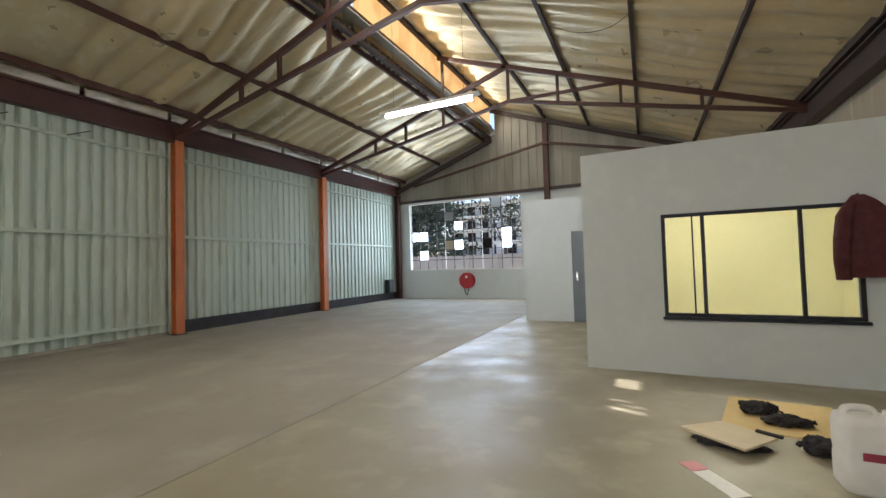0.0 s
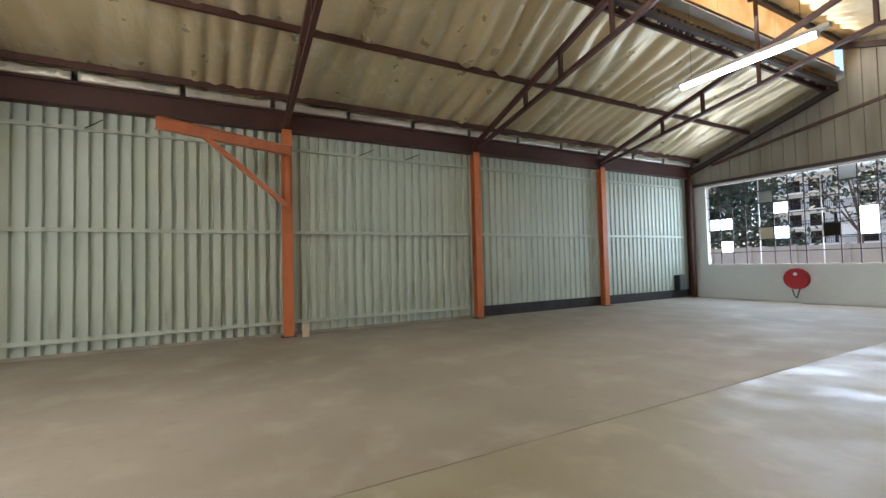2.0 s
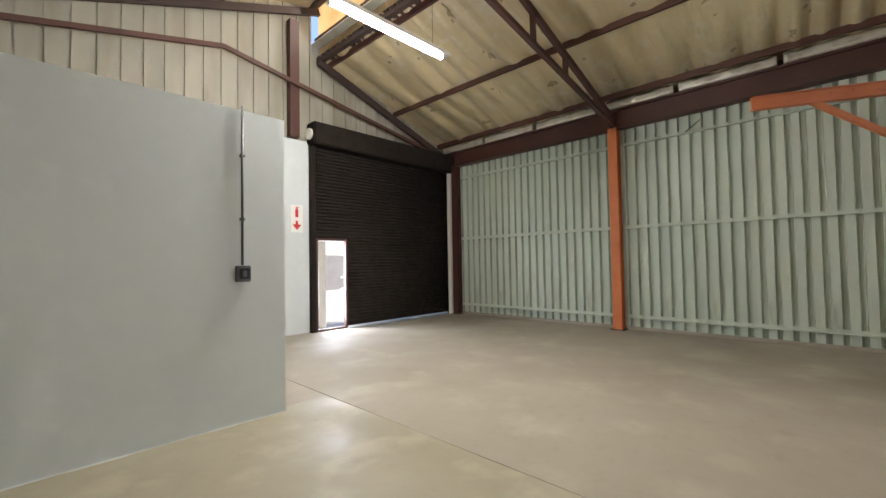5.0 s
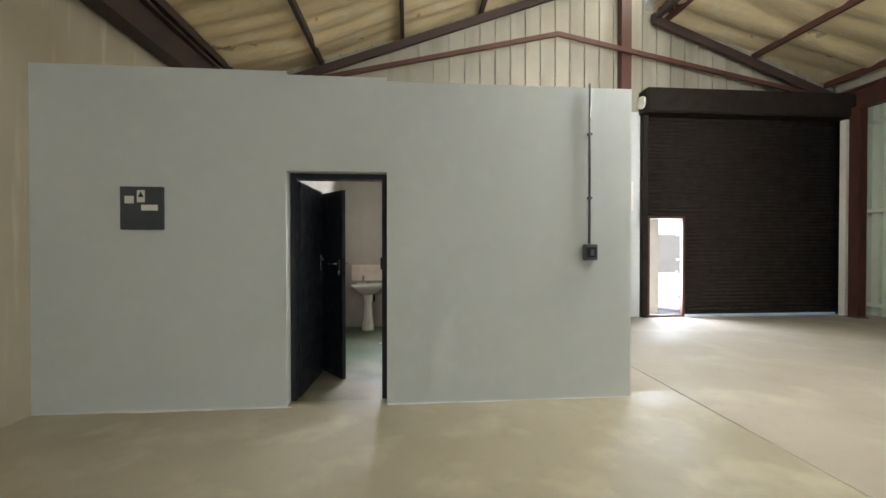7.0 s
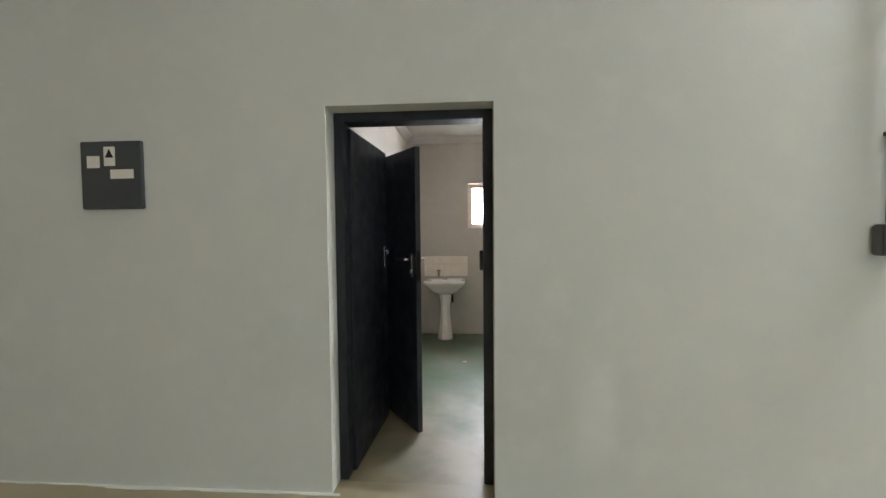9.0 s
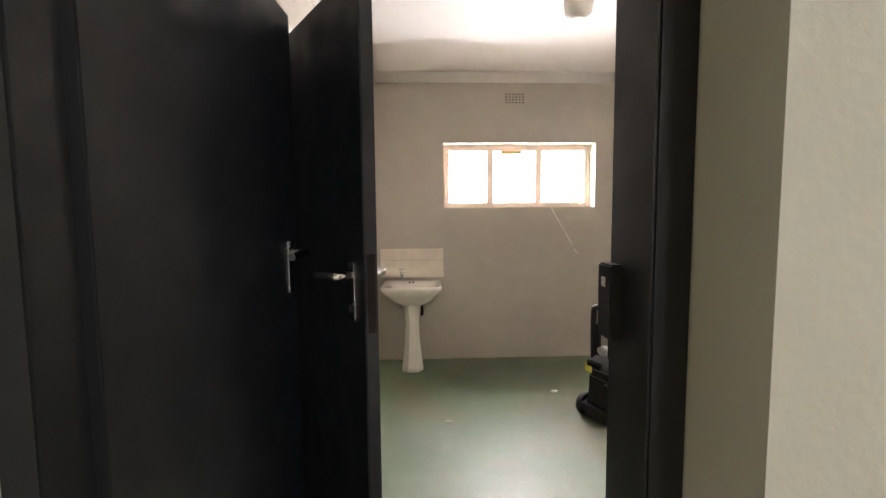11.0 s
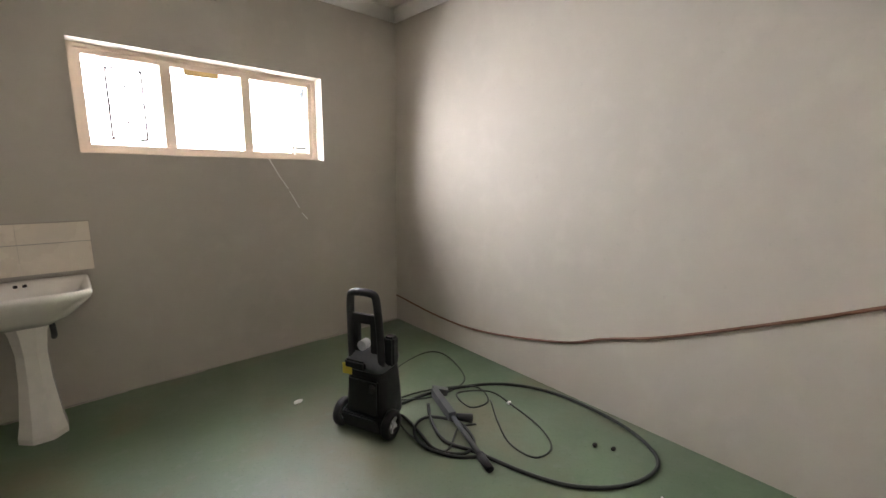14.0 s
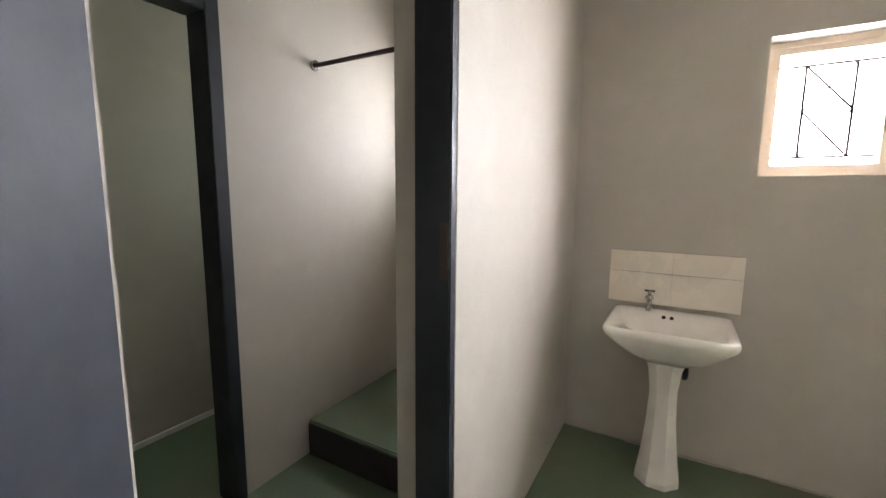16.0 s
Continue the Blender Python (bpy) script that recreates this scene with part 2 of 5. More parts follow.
_m = Mat("yellow_room_plaster", (0.80, 0.77, 0.53), 0.7)
_m.stain(0.9, (0.77, 0.73, 0.48), 0.45, 0.7, 0.5).bump(30, 0.002, 0.3)
YELLOWWALL = _m.m


def glass(name, colour=(0.95, 0.97, 0.96), rough=0.02):
    m = bpy.data.materials.new(name)
    m.use_nodes = True
    b = m.node_tree.nodes["Principled BSDF"]
    b.inputs["Base Color"].default_value = (*colour, 1)
    b.inputs["Roughness"].default_value = rough
    b.inputs["Transmission Weight"].default_value = 1.0
    b.inputs["IOR"].default_value = 1.05
    return m


GLASS = glass("clear_glass")
FROST = glass("dirty_glass", (0.80, 0.80, 0.76), 0.35)


def glow(name, colour, strength):
    m = bpy.data.materials.new(name)
    m.use_nodes = True
    b = m.node_tree.nodes["Principled BSDF"]
    b.inputs["Emission Color"].default_value = (*colour, 1)
    b.inputs["Emission Strength"].default_value = strength
    return m


TUBE = glow("lit_tube", (0.95, 0.98, 1.0), 72)
TUBE_NEW = glow("lit_new_tube", (1.0, 0.96, 0.86), 265)
OFFICELAMP = glow("lit_office_lamp", (1.0, 0.94, 0.70), 62)

# ---- mesh helpers ----


def box(bm, x0, x1, y0, y1, z0, z1, bevel=0.0):
    m = Matrix.LocRotScale(((x0 + x1) / 2, (y0 + y1) / 2, (z0 + z1) / 2), None, (abs(x1 - x0), abs(y1 - y0), abs(z1 - z0)))
    r = bmesh.ops.create_cube(bm, size=1, matrix=m)
    if bevel:
        es = {e for v in r["verts"] for e in v.link_edges}
        bmesh.ops.bevel(bm, geom=list(es), offset=bevel, segments=2, affect="EDGES")
    return bm


def boxes(*specs, bevel=0.0):
    bm = bmesh.new()
    for s in specs:
        box(bm, *s, bevel=bevel)
    return bm


def bar(bm, a, b, w, h, up=(0, 0, 1)):
    """A square bar from a to b, w wide and h high."""
    a, b = Vector(a), Vector(b)
    d = (b - a).normalized()
    s = d.cross(Vector(up))
    s = s.normalized() if s.length > 1e-4 else Vector((1, 0, 0))
    u = s.cross(d).normalized()
    vs = [bm.verts.new(p + s * i * w / 2 + u * j * h / 2) for p in (a, b) for i, j in ((-1, -1), (1, -1), (1, 1), (-1, 1))]
    for q in ((3, 2, 1, 0), (4, 5, 6, 7), (0, 1, 5, 4), (1, 2, 6, 5), (2, 3, 7, 6), (3, 0, 4, 7)):
        bm.faces.new([vs[i] for i in q])
    return bm


def loft(bm, rings, cap=True):
    """Closed rings of points of equal length, skinned in order."""
    vs = [[bm.verts.new(p) for p in ring] for ring in rings]
    n = len(vs[0])
    for a, b in zip(vs, vs[1:]):
        for i in range(n):
            f = bm.faces.new((a[i], a[(i + 1) % n], b[(i + 1) % n], b[i]))
            f.smooth = True
    if cap:
        bm.faces.new(list(reversed(vs[0])))
        bm.faces.new(vs[-1])
    return bm


def rod(bm, a, b, r, n=12, r2=None):
    a, b = Vector(a), Vector(b)
    d = (b - a).normalized()
    s = d.cross(Vector((0, 0, 1)))
    s = s.normalized() if s.length > 1e-4 else Vector((1, 0, 0))
    u = s.cross(d)
    rr = (r, r if r2 is None else r2)
    return loft(bm, [[p + (s * math.cos(k * math.tau / n) + u * math.sin(k * math.tau / n)) * q for k in range(n)] for p, q in zip((a, b), rr)])


def smooth_path(points, steps=6):
    """Catmull-Rom through the points."""
    p = [Vector(q) for q in points]
    p = [p[0] * 2 - p[1]] + p + [p[-1] * 2 - p[-2]]
    out = []
    for i in range(1, len(p) - 2):
        for k in range(steps):
            t = k / steps
            out.append(0.5 * ((2 * p[i]) + (p[i + 1] - p[i - 1]) * t + (2 * p[i - 1] - 5 * p[i] + 4 * p[i + 1] - p[i + 2]) * t * t
                              + (3 * p[i] - p[i - 1] - 3 * p[i + 1] + p[i + 2]) * t ** 3))
    out.append(p[-2])
    return out


def pipe(bm, points, r, n=8, steps=6):
    p = smooth_path(points, steps)
    rings = []
    for i, q in enumerate(p):
        d = (p[min(i + 1, len(p) - 1)] - p[max(i - 1, 0)]).normalized()
        s = d.cross(Vector((0, 0, 1)))
        s = s.normalized() if s.length > 1e-3 else Vector((1, 0, 0))
        u = s.cross(d)
        rings.append([q + (s * math.cos(k * math.tau / n) + u * math.sin(k * math.tau / n)) * r for k in range(n)])
    return loft(bm, rings)


def link(name, bm, material):
    bmesh.ops.recalc_face_normals(bm, faces=bm.faces)
    me = bpy.data.meshes.new(name)
    bm.to_mesh(me)
    bm.free()
    me.materials.append(material)
    return new(name, me)


def part(name, bm, material, parent, label=""):
    ob = link(name, bm, material)
    ob.parent = parent
    if label:
        tagged(ob, label)
    return ob


def struct(name, bm, material, label, category=""):
    return tagged(link(name, bm, material), label, category or name.split("_")[0], kind="structure")


def thing(name, label, category, group="", at=(0, 0, 0), kind=""):
    ob = new(name)
    ob.location = at
    return tagged(ob, label, category, group, kind)


def strip_copy(ob, name, parent, loc, scale=(1, 1, 1)):
    c = bpy.data.objects.new(name, ob.data)
    scene.collection.objects.link(c)
    c.parent, c.location, c.scale = parent, loc, scale
    return c


# ---- plan ----
WX, EX = -9.0, 3.34          # long sheeted wall, plastered wall
SY, NY = -8.42, 14.74        # shutter gable, window gable
BAYS = (-8.05, -3.515, 1.036, 5.586, 10.134, 14.55)
CX, CLO, CHI = -4.7, 6.12, 7.2   # clerestory


def roof_left(x):
    return 4.70 + 0.33 * (x - WX)


def roof_right(x):
    return CHI + 0.03 - 0.36 * (x - CX)


def roof(x):
    return roof_left(x) if x < CX else roof_right(x)


# floors
ground = struct("ground", boxes((-400, 400, -400, 400, -0.30, -0.06)), PAVING, "pale grey paved yard around the building", "ground")
floor = struct("floor", boxes((WX - 0.1, -2.512, SY - 0.25, NY + 0.2, -0.2, 0)), CONCRETE, "dusty beige concrete hall floor slab")
floor_screed = struct("floor_screed", boxes((-2.50, EX + 0.1, -4.32, NY + 0.2, -0.2, 0)), SCREED, "smooth yellowish screeded concrete floor slab", "floor")
struct("floor_joint", boxes((-2.512, -2.50, SY - 0.2, NY, -0.2, -0.003)), CONCRETE, "dusty filled joint between the floor slabs", "floor")
struct("floor_passage", boxes((-2.50, -1.97, SY - 0.25, -4.32, -0.2, 0)), CONCRETE, "dusty concrete floor beside the washroom", "floor")
floor_green = struct("floor_washroom", boxes((-1.97, EX + 0.1, SY, -4.32, -0.2, 0.0)), GREEN, "worn green painted washroom floor", "floor")

# plastered long wall
struct("wall_east", boxes((EX, EX + 0.23, SY - 0.2, NY + 0.2, -0.2, 4.5)), CREAM, "stained cream plastered hall wall", "wall")

# sheeted long wall: backing and single sheets
wall_west = struct("wall_west", boxes((WX - 0.10, WX - 0.085, SY - 0.2, NY + 0.2, -0.2, 4.9)), GABLE, "mint painted corrugated steel hall wall", "wall")


def sheet_mesh(width, height, pitch, depth, groove, slope):
    """Trough sheet along y: broad pans at x = depth towards the room, grooves at x = 0 between them."""
    bm = bmesh.new()
    prof, y = [(depth, 0.0)], 0.0
    pan = (pitch - groove - 2 * slope) / 2
    while y < width - 1e-4:
        prof += [(depth, y + pan), (0, y + pan + slope), (0, y + pan + slope + groove), (depth, y + pitch - pan)]
        y += pitch
    prof.append((depth, width))
    cols = [[bm.verts.new((x, yy, z)) for z in (0, height)] for x, yy in prof]
    for a, b in zip(cols, cols[1:]):
        bm.faces.new((a[0], b[0], b[1], a[1]))
    return bm


def scene_mesh(name, bm, material):
    bmesh.ops.recalc_face_normals(bm, faces=bm.faces)
    me = bpy.data.meshes.new(name)
    bm.to_mesh(me)
    bm.free()
    me.materials.append(material)
    return me


# eave beam, girts, plinth
struct("eave_beam", boxes((WX + 0.10, WX + 0.16, SY, NY, 4.20, 4.58), (WX + 0.02, WX + 0.24, SY, NY, 4.555, 4.59), (WX + 0.02, WX + 0.24, SY, NY, 4.18, 4.21)), OXIDE, "dark red oxide steel eave beam", "beam")
for gz in (0.27, 2.12, 3.86):
    for a, b in zip(BAYS, BAYS[1:]):
        if gz < 1 and a > 5:
            continue
        struct("girt_rail", boxes((WX + 0.0, WX + 0.075, a + 0.1, b - 0.1, gz - 0.035, gz - 0.025), (WX + 0.0, WX + 0.012, a + 0.1, b - 0.1, gz - 0.025, gz + 0.04)), MINT, "mint painted steel angle rail on the sheeted wall", "rail")
struct("plinth_dark", boxes((WX - 0.02, WX + 0.055, 5.70, NY - 0.05, 0, 0.27)), DARKBASE, "dark bitumen painted plinth under the sheets", "plinth")
struct("plinth_low", boxes((WX - 0.02, WX + 0.02, SY + 0.2, 5.5, 0, 0.06)), CONCRETE, "low concrete kerb under the sheets", "plinth")

# gables
bm = boxes((WX - 0.1, -8.42, NY, NY + 0.2, -0.2, 3.86), (-3.64, EX + 0.2, NY, NY + 0.2, -0.2, 3.86), (-8.42, -3.64, NY, NY + 0.2, -0.2, 1.10))
wall_north = struct("wall_north", bm, PLASTER, "white plastered gable wall under a wide window", "wall")
bm = boxes((-4.52, -1.97, SY - 0.2, SY, -0.2, 4.12), (WX - 0.1, -8.86, SY - 0.2, SY, -0.2, 4.12))
wall_south = struct("wall_south", bm, PLASTER, "white plastered wall pier beside the shutter", "wall")


def gable_cladding(name, y, x0, x1, zlow, side, label):
    """Ribbed sheets of a gable, up to the roof line. Each is 0.6 m wide."""
    base = struct(name, boxes((x0, x1, y + side * 0.09, y + side * 0.10, zlow(x0), zlow(x0) + 0.1)), DARKSTEEL, label, "wall")
    x = x0
    while x < x1 - 0.02:
        e = min(x + 0.6, x1)
        bm = bmesh.new()
        for s0, s1, dep in ((x, x + 0.26, 0), (x + 0.26, x + 0.30, -0.03), (x + 0.30, x + 0.56, 0), (x + 0.56, x + 0.6, -0.03)):
            s0, s1 = min(s0, e), min(s1, e)
            if s1 - s0 < 0.005:
                continue
            q0, q1 = (s0, s1) if (s1 <= CX or s0 >= CX) else (s0, CX - 0.001)
            za, zb = zlow((s0 + s1) / 2), 0
            v = [bm.verts.new(p) for p in ((s0, y + side * dep, za), (s1, y + side * dep, za), (s1, y + side * dep, roof(q1) + 0.03), (s0, y + side * dep, roof(q0) + 0.03),
                                           (s0, y + side * 0.08, za), (s1, y + side * 0.08, za), (s1, y + side * 0.08, roof(q1) + 0.03), (s0, y + side * 0.08, roof(q0) + 0.03))]
            for q in ((0, 1, 2, 3), (7, 6, 5, 4), (0, 4, 5, 1), (1, 5, 6, 2), (2, 6, 7, 3), (3, 7, 4, 0)):
                bm.faces.new([v[i] for i in q])
        part("sheet", bm, GABLE, base)
        x = e


gable_cladding("gable_north", NY + 0.02, WX - 0.05, EX + 0.2, lambda x: 3.86, 1, "weathered ribbed steel gable sheeting over the window")
gable_cladding("gable_south", SY - 0.02, WX - 0.05, EX + 0.2, lambda x: 4.12 if x < -1.97 else 2.6, -1, "weathered ribbed steel gable sheeting over the shutter")
struct("gable_ledge", boxes((-1.82, EX + 0.2, SY - 0.05, -8.10, 2.60, 2.68)), PLASTER, "plain ledge behind the washroom", "wall")


# roof linings: foil sheets sagging between the purlins
def lining(name, x0, x1, fz, label):
    bm = bmesh.new()
    nx, ny = 40, 420
    grid = []
    for j in range(ny + 1):
        y = SY - 0.1 + (NY - SY + 0.2) * j / ny
        row = []
        for i in range(nx + 1):
            x = x0 + (x1 - x0) * i / nx
            fold = noise.noise((x * 0.25, y * 1.9, 3.0)) * 0.09 + noise.noise((x * 0.9, y * 4.2, 7.0)) * 0.03
            fold -= 0.085 * abs(math.sin(y * 6.4 + noise.noise((x * 0.3, y * 0.45, 1)) * 4.5)) * (1 + 0.7 * noise.noise((x * 0.7, y * 0.8, 5)))
            row.append(bm.verts.new((x, y, fz(x) + 0.05 + fold)))
        grid.append(row)
    for a, b in zip(grid, grid[1:]):
        for i in range(nx):
            bm.faces.new((a[i], a[i + 1], b[i + 1], b[i])).smooth = True
    return struct(name, bm, FOIL, label, "ceiling")


lining("ceiling_west", WX + 0.02, CX - 0.08, roof_left, "crinkled silver foil insulation under the lower roof slope")
lining("ceiling_east", CX + 0.02, EX + 0.1, roof_right, "crinkled silver foil insulation under the upper roof slope")


def roof_slab(name, x0, x1, fz):
    bm = bmesh.new()
    bar(bm, (x0, (SY + NY) / 2, fz(x0) + 0.16), (x1, (SY + NY) / 2, fz(x1) + 0.16), NY - SY + 0.8, 0.03)
    return struct(name, bm, GABLE, "weathered steel roof sheeting", "roof")


roof_slab("roof_west", WX - 0.4, CX + 0.1, roof_left)
roof_slab("roof_east", CX - 0.15, EX + 0.5, roof_right)
bm = bmesh.new()
for k in range(116):
    y = SY + 0.2 * k
    box(bm, CX - 0.30, CX - 0.02, y, y + 0.11, roof_left(CX) - 0.10, roof_left(CX) - 0.055)
box(bm, CX - 0.12, CX - 0.02, SY, NY, roof_left(CX) - 0.20, roof_left(CX) - 0.11)
struct("clerestory_curb", bm, DARKSTEEL, "dark corrugated roof edge under the clerestory", "trim")
bm = bmesh.new()
for k in range(15):                      # crumpled lengths of foil tucked over the beam
    y0 = SY + 1.53 * k + 0.06
    rings = []
    for i in range(25):
        y = y0 + 1.44 * i / 24
        n1, n2, n3 = noise.noise((y * 5, 1, 0)), noise.noise((y * 9, 2, 4)), noise.noise((y * 3, 7, 2))
        rings.append([(WX + 0.25 + d + 0.02 * n * f, y, 4.592 + z * (1 + 0.22 * n3) + 0.012 * n) for d, z, n, f in ((0.02, 0, 0, 0), (0.05, 0.03, n1, 1), (0.035, 0.06, n2, 1.5), (0.055, 0.10, -n1, 1.3), (0.03, 0.15, n2, 1), (0, 0.15, n2, 1), (0, 0, 0, 0))])
    loft(bm, rings)
struct("eave_lining_edge", bm, FOILEDGE, "crumpled silver insulation edge above the eave beam", "insulation")

clerestory = struct("window_clerestory", boxes((CX - 0.03, CX + 0.03, SY, NY, CLO + 0.30, CLO + 0.34), (CX - 0.03, CX + 0.03, SY, NY, CHI - 0.05, CHI)), OXIDE, "translucent yellowed fibreglass clerestory strip", "window")
SUN_GAPS = {17: (5.56, 5.86, 7.0), 18: (6.28, 6.62, 6.95)}
for k in range(29):
    y = SY + 0.8 * k
    x0, x1, y1 = CX - 0.075, CX - 0.065, min(y + 0.795, NY)
    if k in SUN_GAPS:                       # gap added to throw a sun streak on the floor
        a, b, z = SUN_GAPS[k]
        bm = boxes((x0, x1, y + 0.005, a, CLO, CHI + 0.02), (x0, x1, a, b, z, CHI + 0.02), (x0, x1, b, y1, CLO, CHI + 0.02))
    else:
        bm = boxes((x0, x1, y + 0.005, y1, CLO, CHI + 0.02))
    part("pane", bm, FIBRE, clerestory)

# left-hand sheets
SHEETS = {d: scene_mesh("sheet", sheet_mesh(0.80, 4.22, 0.20, d, 0.062, sl), MINT) for d, sl in ((0.078, 0.012), (0.05, 0.02), (0.034, 0.028))}
for k in range(29):
    deep = 0.078 if k < 12 else 0.05 if k < 18 else 0.034
    ob = bpy.data.objects.new("sheet", SHEETS[deep])
    scene.collection.objects.link(ob)
    ob.parent, ob.location = wall_west, (WX + 0.004 - deep + 0.004 * (k % 2), SY + 0.8 * k, 0.02 if k > 17 else -0.01)

struct("eave_beam_east", boxes((EX - 0.16, EX - 0.10, SY, NY, 3.84, 4.22), (EX - 0.24, EX - 0.02, SY, NY, 4.215, 4.245), (EX - 0.24, EX - 0.02, SY, NY, 3.82, 3.845)), DARKSTEEL, "dark steel eave beam over the plastered wall", "beam")

# purlins
for x in (WX + 0.46, -6.92, CX - 0.30):
    struct("purlin", boxes((x - 0.03, x + 0.03, SY, NY, roof_left(x) - 0.13, roof_left(x) - 0.02)), OXIDE, "dark red steel roof purlin", "purlin")
for x in (CX + 0.12, -2.72, -1.25, 0.25, 1.75, 3.1):
    struct("purlin", boxes((x - 0.035, x + 0.035, SY, NY, roof_right(x) - 0.13, roof_right(x) - 0.02)), DARKSTEEL, "dark steel roof purlin", "purlin")


def truss(y):
    t = thing("roof_truss", "dark red oxide painted steel roof truss", "truss", "roof trusses", (WX + 0.2, y, 4.2))

    def mem(name, a, b, w=0.07, h=0.09):
        bm = bmesh.new()
        bar(bm, (a[0] - WX - 0.2, 0, a[1] - 4.2), (b[0] - WX - 0.2, 0, b[1] - 4.2), w, h)
        part(name, bm, OXIDE, t)

    top = -0.20
    mem("rafter", (-8.85, 4.38), (-2.66, 6.34), 0.08, 0.11)
    mem("rafter", (CX + 0.08, roof_right(CX) + top), (EX - 0.02, roof_right(EX) + top), 0.08, 0.11)
    mem("bottom_chord", (-8.85, 4.26), (-2.66, 5.43), 0.08, 0.08)
    mem("bottom_chord", (-2.66, 5.43), (EX - 0.02, 4.06), 0.08, 0.08)
    mem("post", (CX + 0.2, 5.08), (CX + 0.2, 7.0), 0.06, 0.07)
    mem("post", (-2.66, 5.43), (-2.66, 6.34), 0.06, 0.09)
    for x in (-6.75, -5.7):
        mem("web", (x, 4.26 + 0.189 * (x + 8.85)), (x, 4.38 + 0.3166 * (x + 8.85)), 0.06, 0.08)
    for x in (-1.44, -0.05, 1.5):
        mem("web", (x, 5.43 - 0.2283 * (x + 2.66)), (x, roof_right(x) + top), 0.06, 0.08)
    mem("web", (-2.66, 5.43), (-0.05, roof_right(-0.05) + top), 0.06, 0.07)
    return t


for y in BAYS[1:5]:
    truss(y)
for y, s in ((SY + 0.14, 1), (NY - 0.14, -1)):
    bm = bmesh.new()
    bar(bm, (-8.9, y, 4.35), (CX, y, roof_left(CX) - 0.22), 0.08, 0.16)
    bar(bm, (CX, y, roof_right(CX) - 0.22), (EX, y, roof_right(EX) - 0.22), 0.08, 0.14)
    struct("gable_rafter", bm, DARKSTEEL, "dark steel gable rafter", "beam")
    bm = bmesh.new()
    bar(bm, (-8.0, y + s * 0.08, 4.5), (-2.72, y + s * 0.08, 5.5), 0.06, 0.08)
    bar(bm, (-2.72, y + s * 0.08, 5.5), (EX, y + s * 0.08, 4.15), 0.06, 0.08)
    struct("gable_tie", bm, OXIDE, "dark red steel gable tie", "beam")
struct("gable_post", boxes((-2.80, -2.62, NY - 0.18, NY - 0.02, 2.76, 6.3)), OXIDE, "dark red steel gable post", "post")
struct("gable_post_south", boxes((-4.22, -4.02, SY + 0.02, SY + 0.18, 4.12, 6.6)), OXIDE, "dark red steel gable post", "post")
struct("gable_rail", boxes((-9, EX, NY - 0.1, NY - 0.02, 3.86, 3.96)), DARKSTEEL, "dark steel rail over the window", "rail")


def column(y, mat, name="steel_column", label="orange painted steel I-section column by the sheeted wall"):
    c = thing(name, label, "column", "columns", (WX + 0.18, y, 0))
    part("flange", boxes((0.075, 0.09, -0.095, 0.095, 0.012, 4.2), bevel=0.003), mat, c)
    part("flange", boxes((-0.09, -0.075, -0.095, 0.095, 0.012, 4.2), bevel=0.003), mat, c)
    part("web", boxes((-0.075, 0.075, -0.005, 0.005, 0.012, 4.2)), mat, c)
    part("base_plate", boxes((-0.12, 0.14, -0.14, 0.14, 0, 0.014), bevel=0.003), DARKSTEEL, c, "dark rusted base plate")
    return c


for y in BAYS[1:5]:
    column(y, ORANGE)
column(BAYS[5], OXIDE, label="dark red steel I-section corner column")
column(BAYS[0] + 0.05, OXIDE, label="dark red steel I-section corner column")

# jib crane on the third column
jib = thing("jib_bracket", "orange painted steel swing jib bracket on a column", "bracket", at=(WX + 0.33, 1.03, 2.5))
bm = bmesh.new()
rod(bm, (0, 0, 0), (0, 0, 1.42), 0.045, 14)
part("pivot_post", bm, ORANGE, jib)
bm = bmesh.new()
bar(bm, (0, 0.05, 1.24), (1.32, -2.02, 1.13), 0.05, 0.17)
bar(bm, (0, 0.05, 1.325), (1.32, -2.02, 1.215), 0.11, 0.015)
bar(bm, (0, 0.05, 1.155), (1.32, -2.02, 1.045), 0.11, 0.015)
part("arm", bm, ORANGE, jib)
bm = bmesh.new()
bar(bm, (0, 0, 0.12), (0.92, -1.40, 1.10), 0.06, 0.08)
part("brace", bm, ORANGE, jib)
for z in (0.05, 1.33):
    part("collar", boxes((-0.09, 0.06, -0.07, 0.07, z, z + 0.07), bevel=0.006), ORANGE, jib)

# wide gable window with patched panes
win = struct("window_north", boxes((-8.42, -8.36, NY - 0.01, NY + 0.18, 1.10, 3.86), (-3.70, -3.64, NY + 0.02, NY + 0.18, 1.10, 3.86), (-8.36, -3.70, NY + 0.02, NY + 0.18, 1.10, 1.14), (-8.36, -3.70, NY + 0.02, NY + 0.18, 3.80, 3.86)), PAINTWHITE, "wide steel window with broken, dirty and patched panes", "window")
rr = random.Random(5)
ncol, nrow = 12, 7
cw, ch = 4.66 / ncol, 2.66 / nrow
for i in range(1, ncol):
    x = -8.36 + cw * i
    part("glazing_bar", boxes((x - 0.012, x + 0.012, NY + 0.08, NY + 0.11, 1.14, 3.80)), DARKSTEEL if i % 4 else PAINTWHITE, win)
for j in range(1, nrow):
    z = 1.14 + ch * j
    part("glazing_bar", boxes((-8.36, -3.70, NY + 0.075, NY + 0.105, z - 0.012, z + 0.012)), DARKSTEEL, win)
